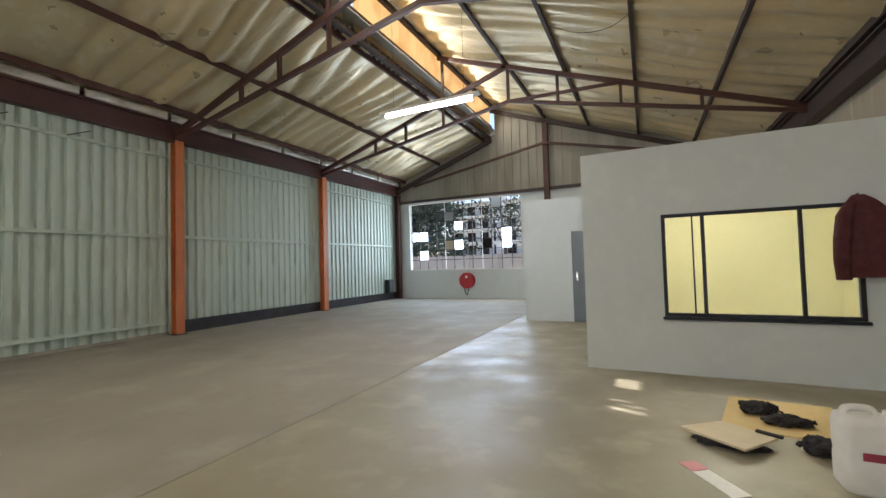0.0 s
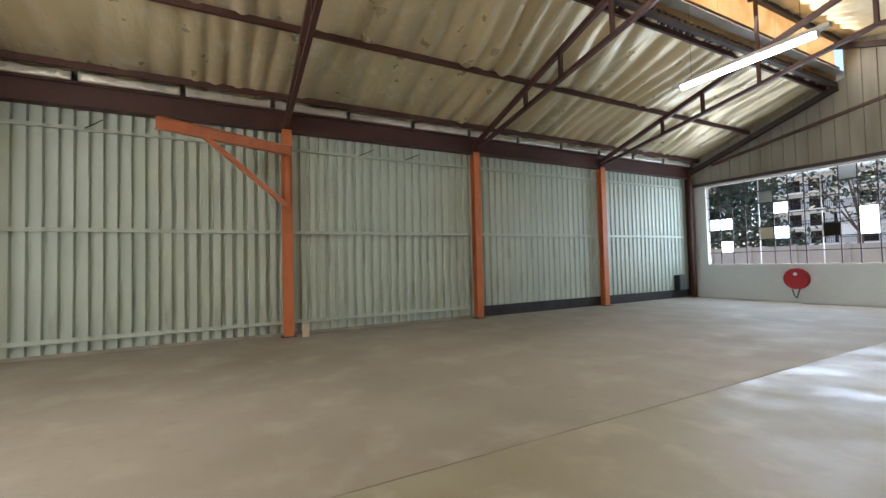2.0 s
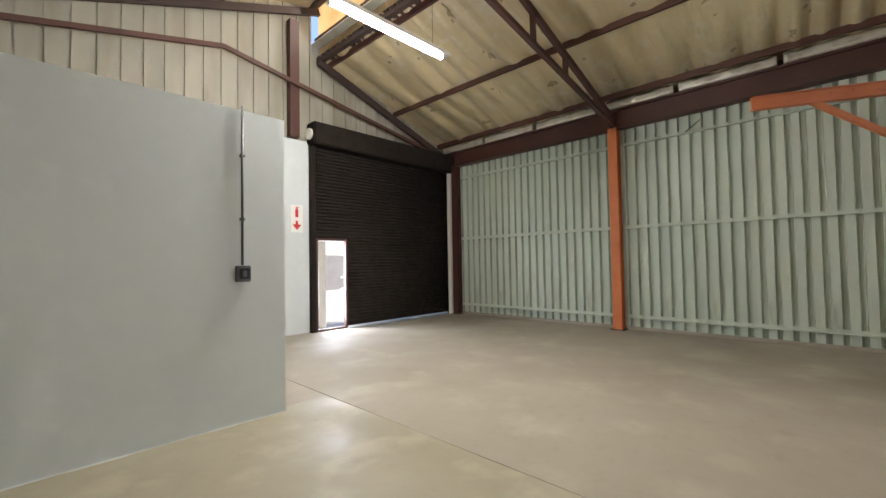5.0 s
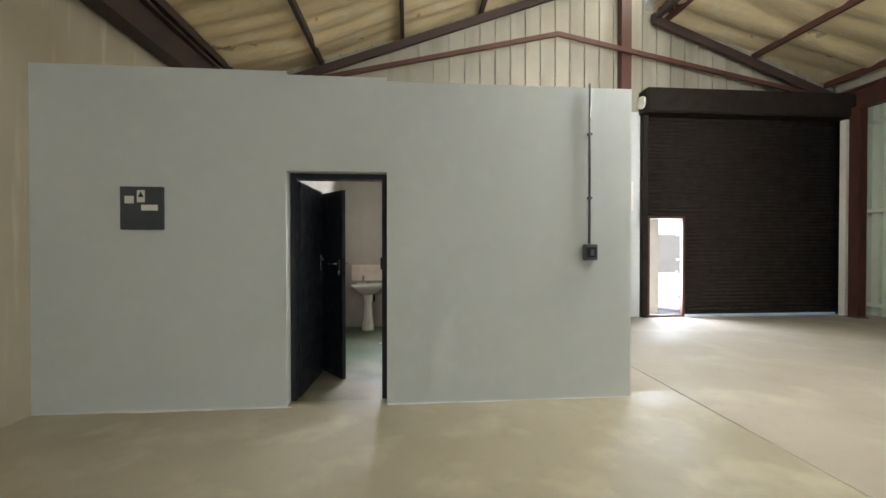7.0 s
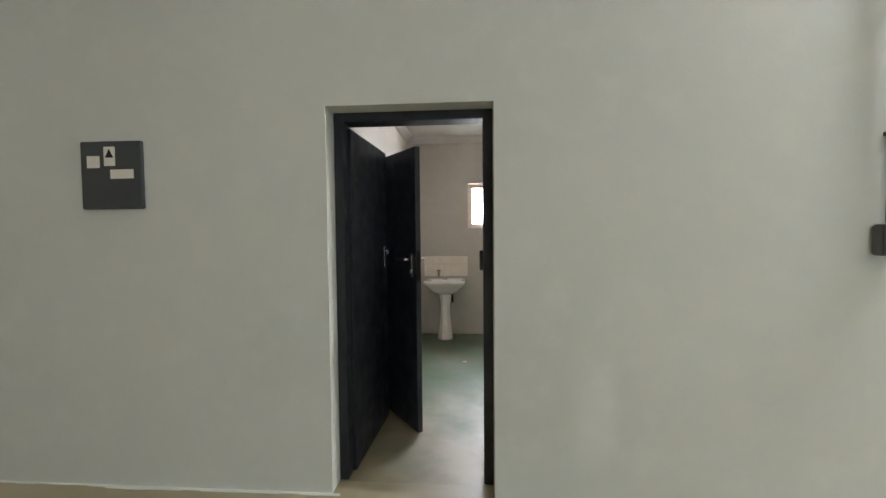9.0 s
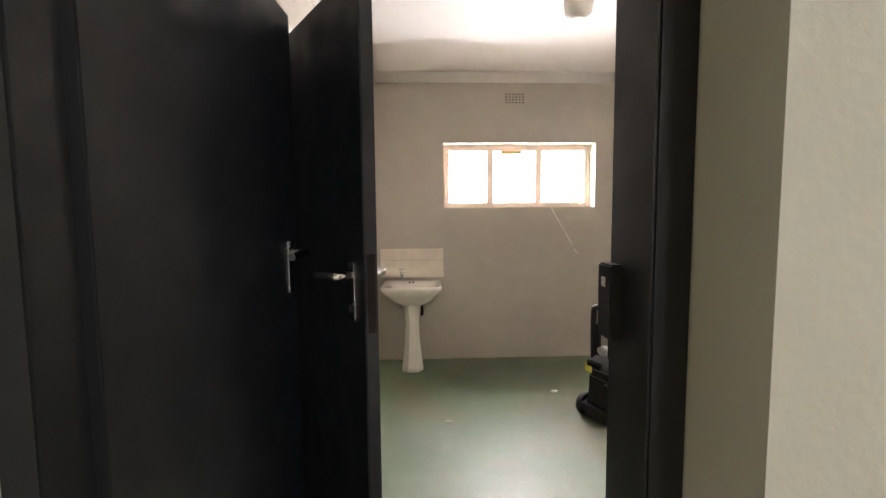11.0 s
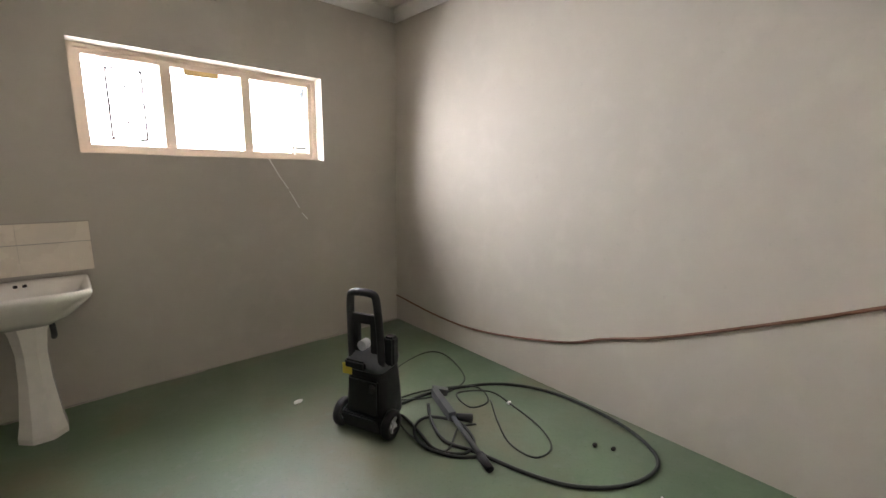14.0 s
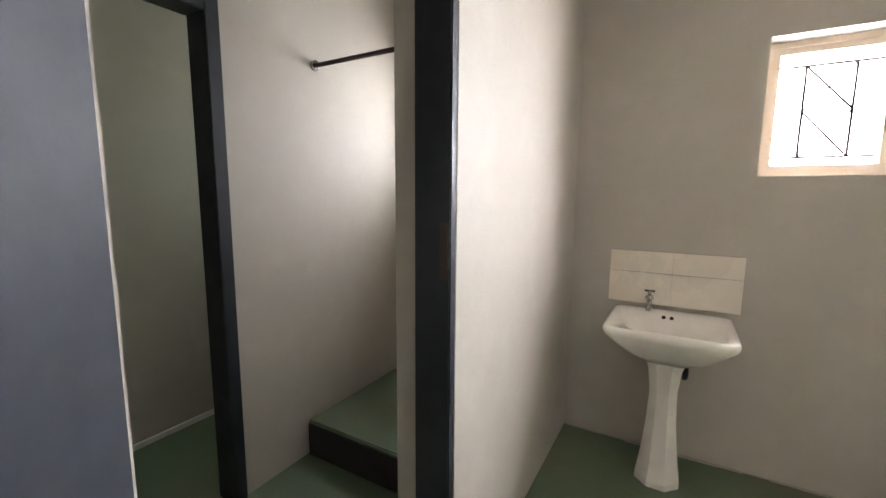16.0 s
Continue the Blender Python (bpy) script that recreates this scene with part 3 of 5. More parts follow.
for i in range(ncol):
    for j in range(nrow):
        x, z = -8.36 + cw * i, 1.14 + ch * j
        k = rr.random()
        if k < 0.88:
            continue
        mat, lab = (GLASS, "clear pane") if k < 0.95 else (FROST, "dirty pane") if k < 0.97 else (SHUTTER, "pane painted dark") if k < 0.98 else (WOODPALE, "pale board in place of a pane")
        if j == 0 and mat in (SHUTTER, WOODPALE):
            continue
        part("pane", boxes((x + 0.014, x + cw - 0.014, NY + 0.09, NY + 0.095, z + 0.014, z + ch - 0.014)), mat, win, lab).visible_shadow = mat not in (GLASS, FROST)


# ---- blocks ----
DOOR_TOP = 2.11


def room_walls():
    # office with the yellow window
    y0, y1 = 5.607, 5.76
    bm = boxes((-0.40, 0.50, y0, y1, 0, 2.70), (2.26, EX, y0, y1, 0, 2.70), (0.50, 2.26, y0, y1, 0, 0.68), (0.50, 2.26, y0, y1, 1.86, 2.70), (-0.40, -0.25, y1, 9.52, 0, 2.70))
    struct("wall_office", bm, PLASTER, "white plastered office wall with a long window", "wall")
    struct("ceiling_office", boxes((-0.25, EX, y1, 9.52, 2.55, 2.62)), BOARD, "plain office ceiling", "ceiling")
    struct("wall_office_inner", boxes((-0.25, -0.235, y1, 9.5, 0, 2.55), (-0.235, EX, 9.48, 9.5, 0, 2.55), (EX - 0.02, EX - 0.003, y1, 9.48, 0, 2.55)), YELLOWWALL, "pale yellow office inner wall", "wall")
    # store with the grey door
    bm = boxes((-2.22, -1.16, 9.52, 9.67, 0, 2.76), (-0.25, -0.4 + 0.15, 9.52, 9.67, 0, 2.7), (-1.16, -0.30, 9.52, 9.67, 2.0, 2.76), (-0.30, EX, 9.52, 9.67, 0, 2.76), (-2.22, -2.07, 9.67, NY, 0, 2.76))
    struct("wall_store", bm, PLASTER, "white plastered store wall with a grey door", "wall")
    struct("ceiling_store", boxes((-2.07, EX, 9.67, NY, 2.60, 2.66)), BOARD, "plain store ceiling", "ceiling")
    # washroom
    y0, y1 = -4.20, -4.43
    bm = boxes((-1.975, 0.335, y1, y0, 0, 2.93), (1.225, EX, y1, y0, 0, 2.99), (0.335, 1.225, y1, y0, DOOR_TOP, 2.96))
    struct("wall_washroom_front", bm, PLASTER, "white plastered washroom front wall with a dark doorway", "wall")
    struct("wall_washroom_side", boxes((-1.975, -1.82, SY, y1, 0, 2.93)), PLASTER, "white plastered washroom side wall", "wall")
    bm = boxes((-1.82, 0.30, -4.53, -4.431, 0, 2.72), (0.30, 0.335, -4.45, -4.431, 0, 2.72), (1.225, EX, -4.45, -4.431, 0, 2.72), (0.335, 1.225, -4.45, -4.431, DOOR_TOP, 2.72))
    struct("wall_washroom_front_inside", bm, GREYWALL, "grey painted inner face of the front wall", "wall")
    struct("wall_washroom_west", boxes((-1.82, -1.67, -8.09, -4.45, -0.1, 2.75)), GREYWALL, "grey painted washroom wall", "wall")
    # back wall with the window and the shower window
    bm = boxes((-1.67, -0.96, -8.10, -7.84, -0.1, 2.75), (0.52, 1.70, -8.10, -7.84, -0.1, 2.75), (-0.96, 0.52, -8.10, -7.84, -0.1, 1.49), (-0.96, 0.52, -8.10, -7.84, 2.11, 2.75),
               (2.20, 2.76, -8.10, -7.84, -0.1, 2.75), (3.14, EX, -8.10, -7.84, -0.1, 2.75), (2.76, 3.14, -8.10, -7.84, -0.1, 1.6), (2.76, 3.14, -8.10, -7.84, 2.1, 2.75), (1.70, 2.20, -8.10, -7.84, -0.1, 1.6), (1.70, 2.20, -8.10, -7.84, 2.1, 2.75))
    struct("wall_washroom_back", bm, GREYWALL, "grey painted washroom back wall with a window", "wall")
    # nib wall and its doorway
    bm = boxes((1.35, 1.56, -7.84, -6.40, 0, 2.75), (1.35, 1.56, -5.595, -4.45, 0, 2.75), (1.35, 1.56, -6.40, -5.595, 2.07, 2.75))
    struct("wall_washroom_nib", bm, GREYWALL, "grey painted partition with a doorway", "wall")
    # inner partition with the second doorway
    bm = boxes((2.47, 2.57, -7.84, -6.42, 0, 2.75), (2.47, 2.57, -5.58, -4.45, 0, 2.75), (2.47, 2.57, -6.42, -5.58, 2.12, 2.75))
    struct("wall_lobby", bm, GREYWALL, "grey painted lobby partition with a dark door frame", "wall")
    struct("wall_toilet", boxes((EX - 0.03, EX - 0.004, -7.84, -4.45, 0, 2.75)), GREYWALL, "grey painted toilet wall", "wall")
    struct("ceiling_washroom", boxes((-1.67, EX, -7.84, -4.45, 2.752, 2.80)), BOARD, "white washroom ceiling board", "ceiling")


room_walls()


def cornice(runs):
    bm = bmesh.new()
    for (x0, y0), (x1, y1), (nx, ny) in runs:
        prof = [(0, 2.67), (0.012, 2.67), (0.02, 2.69), (0.045, 2.715), (0.07, 2.735), (0.08, 2.752), (0, 2.752)]
        loft(bm, [[(x + nx * d, y + ny * d, z) for d, z in prof] for x, y in ((x0, y0), (x1, y1))])
    struct("cornice", bm, BOARD, "white coved ceiling cornice", "cornice")


cornice([((-1.67, -7.84), (1.35, -7.84), (0, 1)), ((-1.67, -4.45), (-1.67, -7.84), (1, 0)), ((1.35, -7.84), (1.35, -4.45), (-1, 0)), ((1.35, -4.45), (0.30, -4.45), (0, -1)), ((0.30, -4.53), (-1.67, -4.53), (0, -1))])


def door_frame(name, axis, a0, a1, p0, p1, top, mat, label, w=0.05):
    """A steel frame in a wall. axis 'x': opening along x from a0 to a1, between y = p0 and p1."""
    def b(u0, u1, v0, v1, z0, z1):
        return (u0, u1, v0, v1, z0, z1) if axis == "x" else (v0, v1, u0, u1, z0, z1)
    f = thing(name, label, "door frame", at=(0, 0, 0), kind="structure")
    part("jamb", boxes(b(a0, a0 + w, p0, p1, 0, top), bevel=0.004), mat, f)
    part("jamb", boxes(b(a1 - w, a1, p0, p1, 0, top), bevel=0.004), mat, f)
    part("head", boxes(b(a0 + w, a1 - w, p0, p1, top - w, top), bevel=0.004), mat, f)
    return f


frame_entry = door_frame("door_frame_entry", "x", 0.333, 1.227, -4.455, -4.33, DOOR_TOP + 0.003, CHARCOAL, "dark charcoal steel door frame in the white wall", 0.055)
frame_nib = thing("door_frame_shower", "dark charcoal steel door frame in the partition", "door frame", kind="structure")
part("jamb", boxes((1.352, 1.47, -6.402, -6.367, 0, 2.072), bevel=0.004), CHARCOAL, frame_nib)
part("jamb", boxes((1.375, 1.47, -5.601, -5.595, 0, 2.072)), CHARCOAL, frame_nib)
part("head", boxes((1.352, 1.47, -6.367, -5.601, 2.037, 2.072)), CHARCOAL, frame_nib)
frame_wc = door_frame("door_frame_toilet", "y", -6.45, -5.55, 2.45, 2.575, 2.15, CHARCOAL, "dark charcoal steel door frame of the toilet", 0.06)
lockbox = part("lock_keeper", boxes((0.388, 0.408, -4.452, -4.405, 1.215, 1.33), bevel=0.003), CHARCOAL, frame_entry)
part("keeper_slot", boxes((0.408, 0.4095, -4.435, -4.42, 1.295, 1.31)), CHROME, lockbox, "bright worn slot")
part("strike_plate", boxes((1.36, 1.385, -6.367, -6.3655, 1.16, 1.32)), DARKSTEEL, frame_nib, "worn steel strike plate")


def door_leaf(name, hinge, angle, width, height, mat, label, z=0.012, handle_z=1.03, thick=0.04, plate=True):
    d = thing(name, label, "door", at=(hinge[0], hinge[1], z), kind="structure")
    d.rotation_euler = (0, 0, radians(angle))
    part("leaf", boxes((0, width, -thick / 2, thick / 2, 0, height), bevel=0.003), mat, d)
    for s in (-1, 1):
        h = part("handle_plate", boxes((width - 0.085, width - 0.05, s * (thick / 2), s * (thick / 2 + 0.006), handle_z - 0.075, handle_z + 0.085), bevel=0.002), CHROME, d, "worn chrome handle plate")
        bm = bmesh.new()
        pipe(bm, [(width - 0.067, s * (thick / 2), handle_z + 0.05), (width - 0.067, s * (thick / 2 + 0.05), handle_z + 0.05), (width - 0.10, s * (thick / 2 + 0.058), handle_z + 0.05), (width - 0.19, s * (thick / 2 + 0.055), handle_z + 0.045)], 0.011, 10, 5)
        part("lever", bm, CHROME, h, "chrome lever handle")
    part("lock_edge", boxes((width + 0.0, width + 0.002, -0.011, 0.011, handle_z - 0.10, handle_z + 0.11)), SHUTTER, d, "dull steel lock edge")
    for hz in (0.25, height - 0.3):
        bm = bmesh.new()
        rod(bm, (-0.004, 0.022, hz), (-0.004, 0.022, hz + 0.1), 0.008, 8)
        part("hinge", bm, CHROME, d)
    return d


door_leaf("door_entry", (1.17, -4.41), -93, 0.78, 2.03, CHARCOAL, "dark charcoal door leaf standing open into the washroom", handle_z=1.235)
door_leaf("door_shower", (1.322, -5.565), 126.6, 0.83, 2.02, CHARCOAL, "dark charcoal door leaf swung back into the washroom", handle_z=1.185)
struct("door_store", boxes((-1.16, -0.30, 9.545, 9.585, 0.01, 2.0), bevel=0.003), GREYDOOR, "closed grey painted store door", "door")
lockset = thing("door_lock", "bright steel lock plate on the grey store door", "lock", at=(-1.06, 9.54, 1.0))
part("plate", boxes((-0.02, 0.02, -0.006, 0.005, -0.10, 0.10), bevel=0.002), CHROME, lockset)
bm = bmesh.new()
rod(bm, (0, -0.006, 0.04), (0, -0.05, 0.04), 0.012, 10)
part("knob", bm, CHROME, lockset)

# office window and light
ow = struct("window_office", boxes((0.49, 2.27, 5.595, 5.64, 1.83, 1.87), (0.49, 2.27, 5.595, 5.64, 0.67, 0.71), (0.49, 0.53, 5.595, 5.64, 0.71, 1.83), (2.23, 2.27, 5.595, 5.64, 0.71, 1.83)), CHARCOAL, "long office window in a dark aluminium frame", "window")
for x in (0.91, 1.79):
    part("mullion", boxes((x - 0.018, x + 0.018, 5.60, 5.635, 0.71, 1.83)), CHARCOAL, ow)
part("mullion", boxes((0.80, 0.815, 5.605, 5.63, 0.71, 1.83)), CHARCOAL, ow)
for a, b in ((0.53, 0.89), (0.93, 1.77), (1.81, 2.23)):
    part("pane", boxes((a, b, 5.615, 5.62, 0.715, 1.825)), GLASS, ow).visible_shadow = False
part("sill", boxes((0.47, 2.29, 5.55, 5.606, 0.635, 0.668), bevel=0.006), CHARCOAL, ow, "dark grey window sill")
ol = thing("office_lamp", "lit warm ceiling lamp inside the office", "lamp", at=(1.3, 7.3, 2.495))
part("body", boxes((-0.62, 0.62, -0.06, 0.06, 0.02, 0.05), bevel=0.005), PAINTWHITE, ol)
bm = bmesh.new()
rod(bm, (-0.6, 0, 0), (0.6, 0, 0), 0.04, 12)
part("tube", bm, OFFICELAMP, ol, "lit warm tube")


# hall tube lamps
def tube_lamp(x, y, z, length, turn, hang, lit):
    l = thing("tube_lamp", "lit white fluorescent batten hanging from the roof", "lamp", "tube lamps", (x, y, z))
    l.rotation_euler = (0, 0, radians(turn))
    part("batten", boxes((-length / 2 - 0.12, length / 2 + 0.12, -0.045, 0.045, 0.042, 0.10), bevel=0.004), PAINTWHITE, l)
    bm = bmesh.new()
    rod(bm, (-length / 2 + 0.02, 0, 0), (length / 2 - 0.02, 0, 0), 0.03, 14)
    part("tube", bm, lit, l, "lit white tube")
    for s in (-1, 1):
        part("end_cap", boxes((s * (length / 2 - 0.02), s * length / 2, -0.032, 0.032, -0.034, 0.042)), PAINTWHITE, l)
        bm = bmesh.new()
        rod(bm, (s * length * 0.4, 0, 0.10), (s * length * 0.4, 0, hang), 0.003, 6)
        part("chain", bm, DARKSTEEL, l)
    return l


tube_lamp(-3.13, 6.60, 4.19, 1.8, 0, 2.40, TUBE)
tube_lamp(-3.22, -3.97, 4.24, 1.74, 0, 2.38, TUBE_NEW)

# ---- washroom things ----
wf = struct("window_washroom", boxes((-0.93, 0.49, -8.02, -7.97, 2.055, 2.085), (-0.93, 0.49, -8.02, -7.97, 1.515, 1.545), (0.46, 0.49, -8.02, -7.97, 1.545, 2.055), (-0.93, -0.90, -8.02, -7.97, 1.545, 2.055),
            (-0.96, 0.52, -8.05, -7.96, 2.085, 2.11), (-0.96, 0.52, -8.05, -7.96, 1.49, 1.515), (0.49, 0.52, -8.05, -7.96, 1.515, 2.085), (-0.96, -0.93, -8.05, -7.96, 1.515, 2.085)), FRAMEPEACH, "small painted steel window with three panes", "window")
for x in (0.05, -0.435):
    part("mullion", boxes((x - 0.03, x + 0.03, -8.02, -7.955, 1.545, 2.055), bevel=0.003), FRAMEPEACH, wf)
for a, b in ((-0.90, -0.457), (-0.413, 0.028), (0.072, 0.46)):
    part("pane", boxes((a, b, -8.0, -7.996, 1.545, 2.055)), GLASS, wf).visible_shadow = False
part("paper_strip", boxes((-0.27, -0.06, -7.99, -7.985, 2.02, 2.055)), CARDBOARD, wf, "brown paper strip on the pane")
bars = thing("burglar_bars", "thin steel burglar bars behind the window pane", "burglar bars", at=(0.27, -8.035, 1.55))
for z in (0.035, 0.46):
    bm = bmesh.new()
    rod(bm, (-1.17, 0, z), (0.19, 0, z), 0.006, 6)
    part("bar", bm, DARKSTEEL, bars)
for x in (-0.10, 0.08):
    bm = bmesh.new()
    rod(bm, (x, 0, 0.035), (x, 0, 0.46), 0.006, 6)
    part("bar", bm, DARKSTEEL, bars)
for a, b in (((-0.10, 0.035), (0.08, 0.25)), ((0.08, 0.035), (-0.10, 0.25)), ((-0.10, 0.25), (0.08, 0.46)), ((0.08, 0.25), (-0.10, 0.46))):
    bm = bmesh.new()
    rod(bm, (a[0], 0, a[1]), (b[0], 0, b[1]), 0.005, 6)
    part("bar", bm, DARKSTEEL, bars)
stay = thing("window_stay", "white painted stay bar on the window sash", "window stay", at=(-0.86, -7.95, 1.53))
bm = bmesh.new()
rod(bm, (0.09, 0, 0.0), (0.0, 0.0, 0.50), 0.006, 8)
part("rod", bm, PAINTWHITE, stay)
struct("shower_window", boxes((1.70, 1.73, -8.02, -7.96, 1.6, 2.1), (2.17, 2.20, -8.02, -7.96, 1.6, 2.1), (1.73, 2.17, -8.02, -7.96, 1.6, 1.63), (1.73, 2.17, -8.02, -7.96, 2.07, 2.1)), FRAMEPEACH, "small painted steel shower window", "window")

vent = thing("air_brick", "white painted air brick with a grid of holes", "vent", at=(-0.165, -7.84, 2.525))
part("backing", boxes((-0.095, 0.095, -0.02, 0.001, -0.05, 0.05)), DARK, vent, "dark hollow behind the grid")
for k in range(7):
    x = -0.097 + k * 0.0323
    part("slat", boxes((x - 0.008, x + 0.008, 0.001, 0.007, -0.052, 0.052)), GREYWALL, vent)
for k in range(5):
    z = -0.052 + k * 0.026
    part("slat", boxes((-0.105, 0.105, 0.0015, 0.008, z - 0.007, z + 0.007)), GREYWALL, vent)


def rounded(cx, cy, w, d, z, r=0.05, n=5, bow=0.0):
    """A rounded rectangle ring; bow pushes the front out."""
    pts = []
    for sx, sy, a0 in ((1, 1, 0), (-1, 1, 90), (-1, -1, 180), (1, -1, 270)):
        for k in range(n + 1):
            a = radians(a0 + 90 * k / n)
            x, y = sx * (w / 2 - r) + r * math.cos(a), sy * (d / 2 - r) + r * math.sin(a)
            if y > 0:
                y += bow * (1 - (2 * x / w) ** 2)
            pts.append((cx + x, cy + y, z))
    return pts


def wash_basin():
    b = thing("wash_basin", "white ceramic pedestal wash basin against the grey wall", "basin", at=(0.83, -7.84, 0))
    bm = bmesh.new()
    c = 0.235
    k = 0.93
    loft(bm, [rounded(0, c - 0.03, 0.22, 0.20, 0.60, 0.06), rounded(0, c - 0.015, 0.36, 0.30, 0.645, 0.08), rounded(0, c, 0.50 * k, 0.40, 0.71, 0.07, bow=0.02), rounded(0, c, 0.575 * k, 0.455, 0.755, 0.05, bow=0.035),
              rounded(0, c, 0.585 * k, 0.46, 0.775, 0.045, bow=0.035), rounded(0, c, 0.575 * k, 0.452, 0.792, 0.04, bow=0.035), rounded(0, c, 0.55 * k, 0.43, 0.795, 0.04, bow=0.03),
              rounded(-0.02, c + 0.055, 0.42, 0.26, 0.782, 0.1, bow=0.025), rounded(-0.02, c + 0.055, 0.36, 0.21, 0.72, 0.09, bow=0.02), rounded(-0.02, c + 0.05, 0.20, 0.12, 0.672, 0.05)])
    part("bowl", bm, CERAMIC, b)
    bm = bmesh.new()
    rings = []
    for z, w, d, y in ((0.0, 0.20, 0.20, 0.27), (0.03, 0.20, 0.20, 0.27), (0.10, 0.175, 0.18, 0.26), (0.30, 0.135, 0.15, 0.235), (0.45, 0.125, 0.14, 0.225), (0.56, 0.15, 0.155, 0.225), (0.62, 0.19, 0.18, 0.22)):
        rings.append([(w / 2 * math.cos(radians(22.5 + 45 * k)) * 1.05, y + d / 2 * math.sin(radians(22.5 + 45 * k)) * 1.05, z) for k in range(8)])
    ped = part("pedestal", loft(bm, rings), CERAMIC, b)
    for f in ped.data.polygons:
        f.use_smooth = False
    bm = bmesh.new()
    rod(bm, (0.10, 0.07, 0.795), (0.10, 0.07, 0.86), 0.014, 12)
    rod(bm, (0.10, 0.07, 0.86), (0.10, 0.07, 0.878), 0.022, 12, 0.016)
    pipe(bm, [(0.10, 0.07, 0.835), (0.10, 0.11, 0.845), (0.10, 0.15, 0.838), (0.10, 0.165, 0.815)], 0.009, 10, 4)
    tap = part("tap", bm, CHROME, b, "small chrome pillar tap")
    bm = bmesh.new()
    rod(bm, (0.10, 0.07, 0.878), (0.10, 0.07, 0.90), 0.008, 10)
    bar(bm, (0.075, 0.07, 0.902), (0.125, 0.07, 0.902), 0.012, 0.01)
    part("tap_handle", bm, CHROME, tap)
    for x in (-0.01, 0.025):
        bm = bmesh.new()
        rod(bm, (x, 0.145, 0.785), (x, 0.150, 0.7925), 0.009, 10)
        part("overflow_hole", bm, DARK, b, "dark overflow hole")
    bm = bmesh.new()
    rod(bm, (-0.02, 0.285, 0.672), (-0.02, 0.285, 0.677), 0.022, 14)
    part("drain", bm, CHROME, b)
    bm = bmesh.new()
    pipe(bm, [(-0.085, 0.12, 0.62), (-0.09, 0.11, 0.50), (-0.085, 0.05, 0.46), (-0.085, 0.0, 0.46)], 0.014, 10)
    part("waste_pipe", bm, BLACKPL, b, "dark plastic waste pipe")
    return b


wash_basin()
splash = struct("splashback", boxes((0.525, 1.142, -7.84, -7.8385, 0.815, 1.105)), PRECAST, "cream tiled splashback above the basin", "splashback")
for z0, z1 in ((0.818, 0.985), (0.989, 1.10)):
    for x0, x1 in ((0.528, 0.8335), (0.8345, 1.139)):
        part("tile", boxes((x0, x1, -7.8385, -7.826, z0, z1), bevel=0.002), TILE, splash)


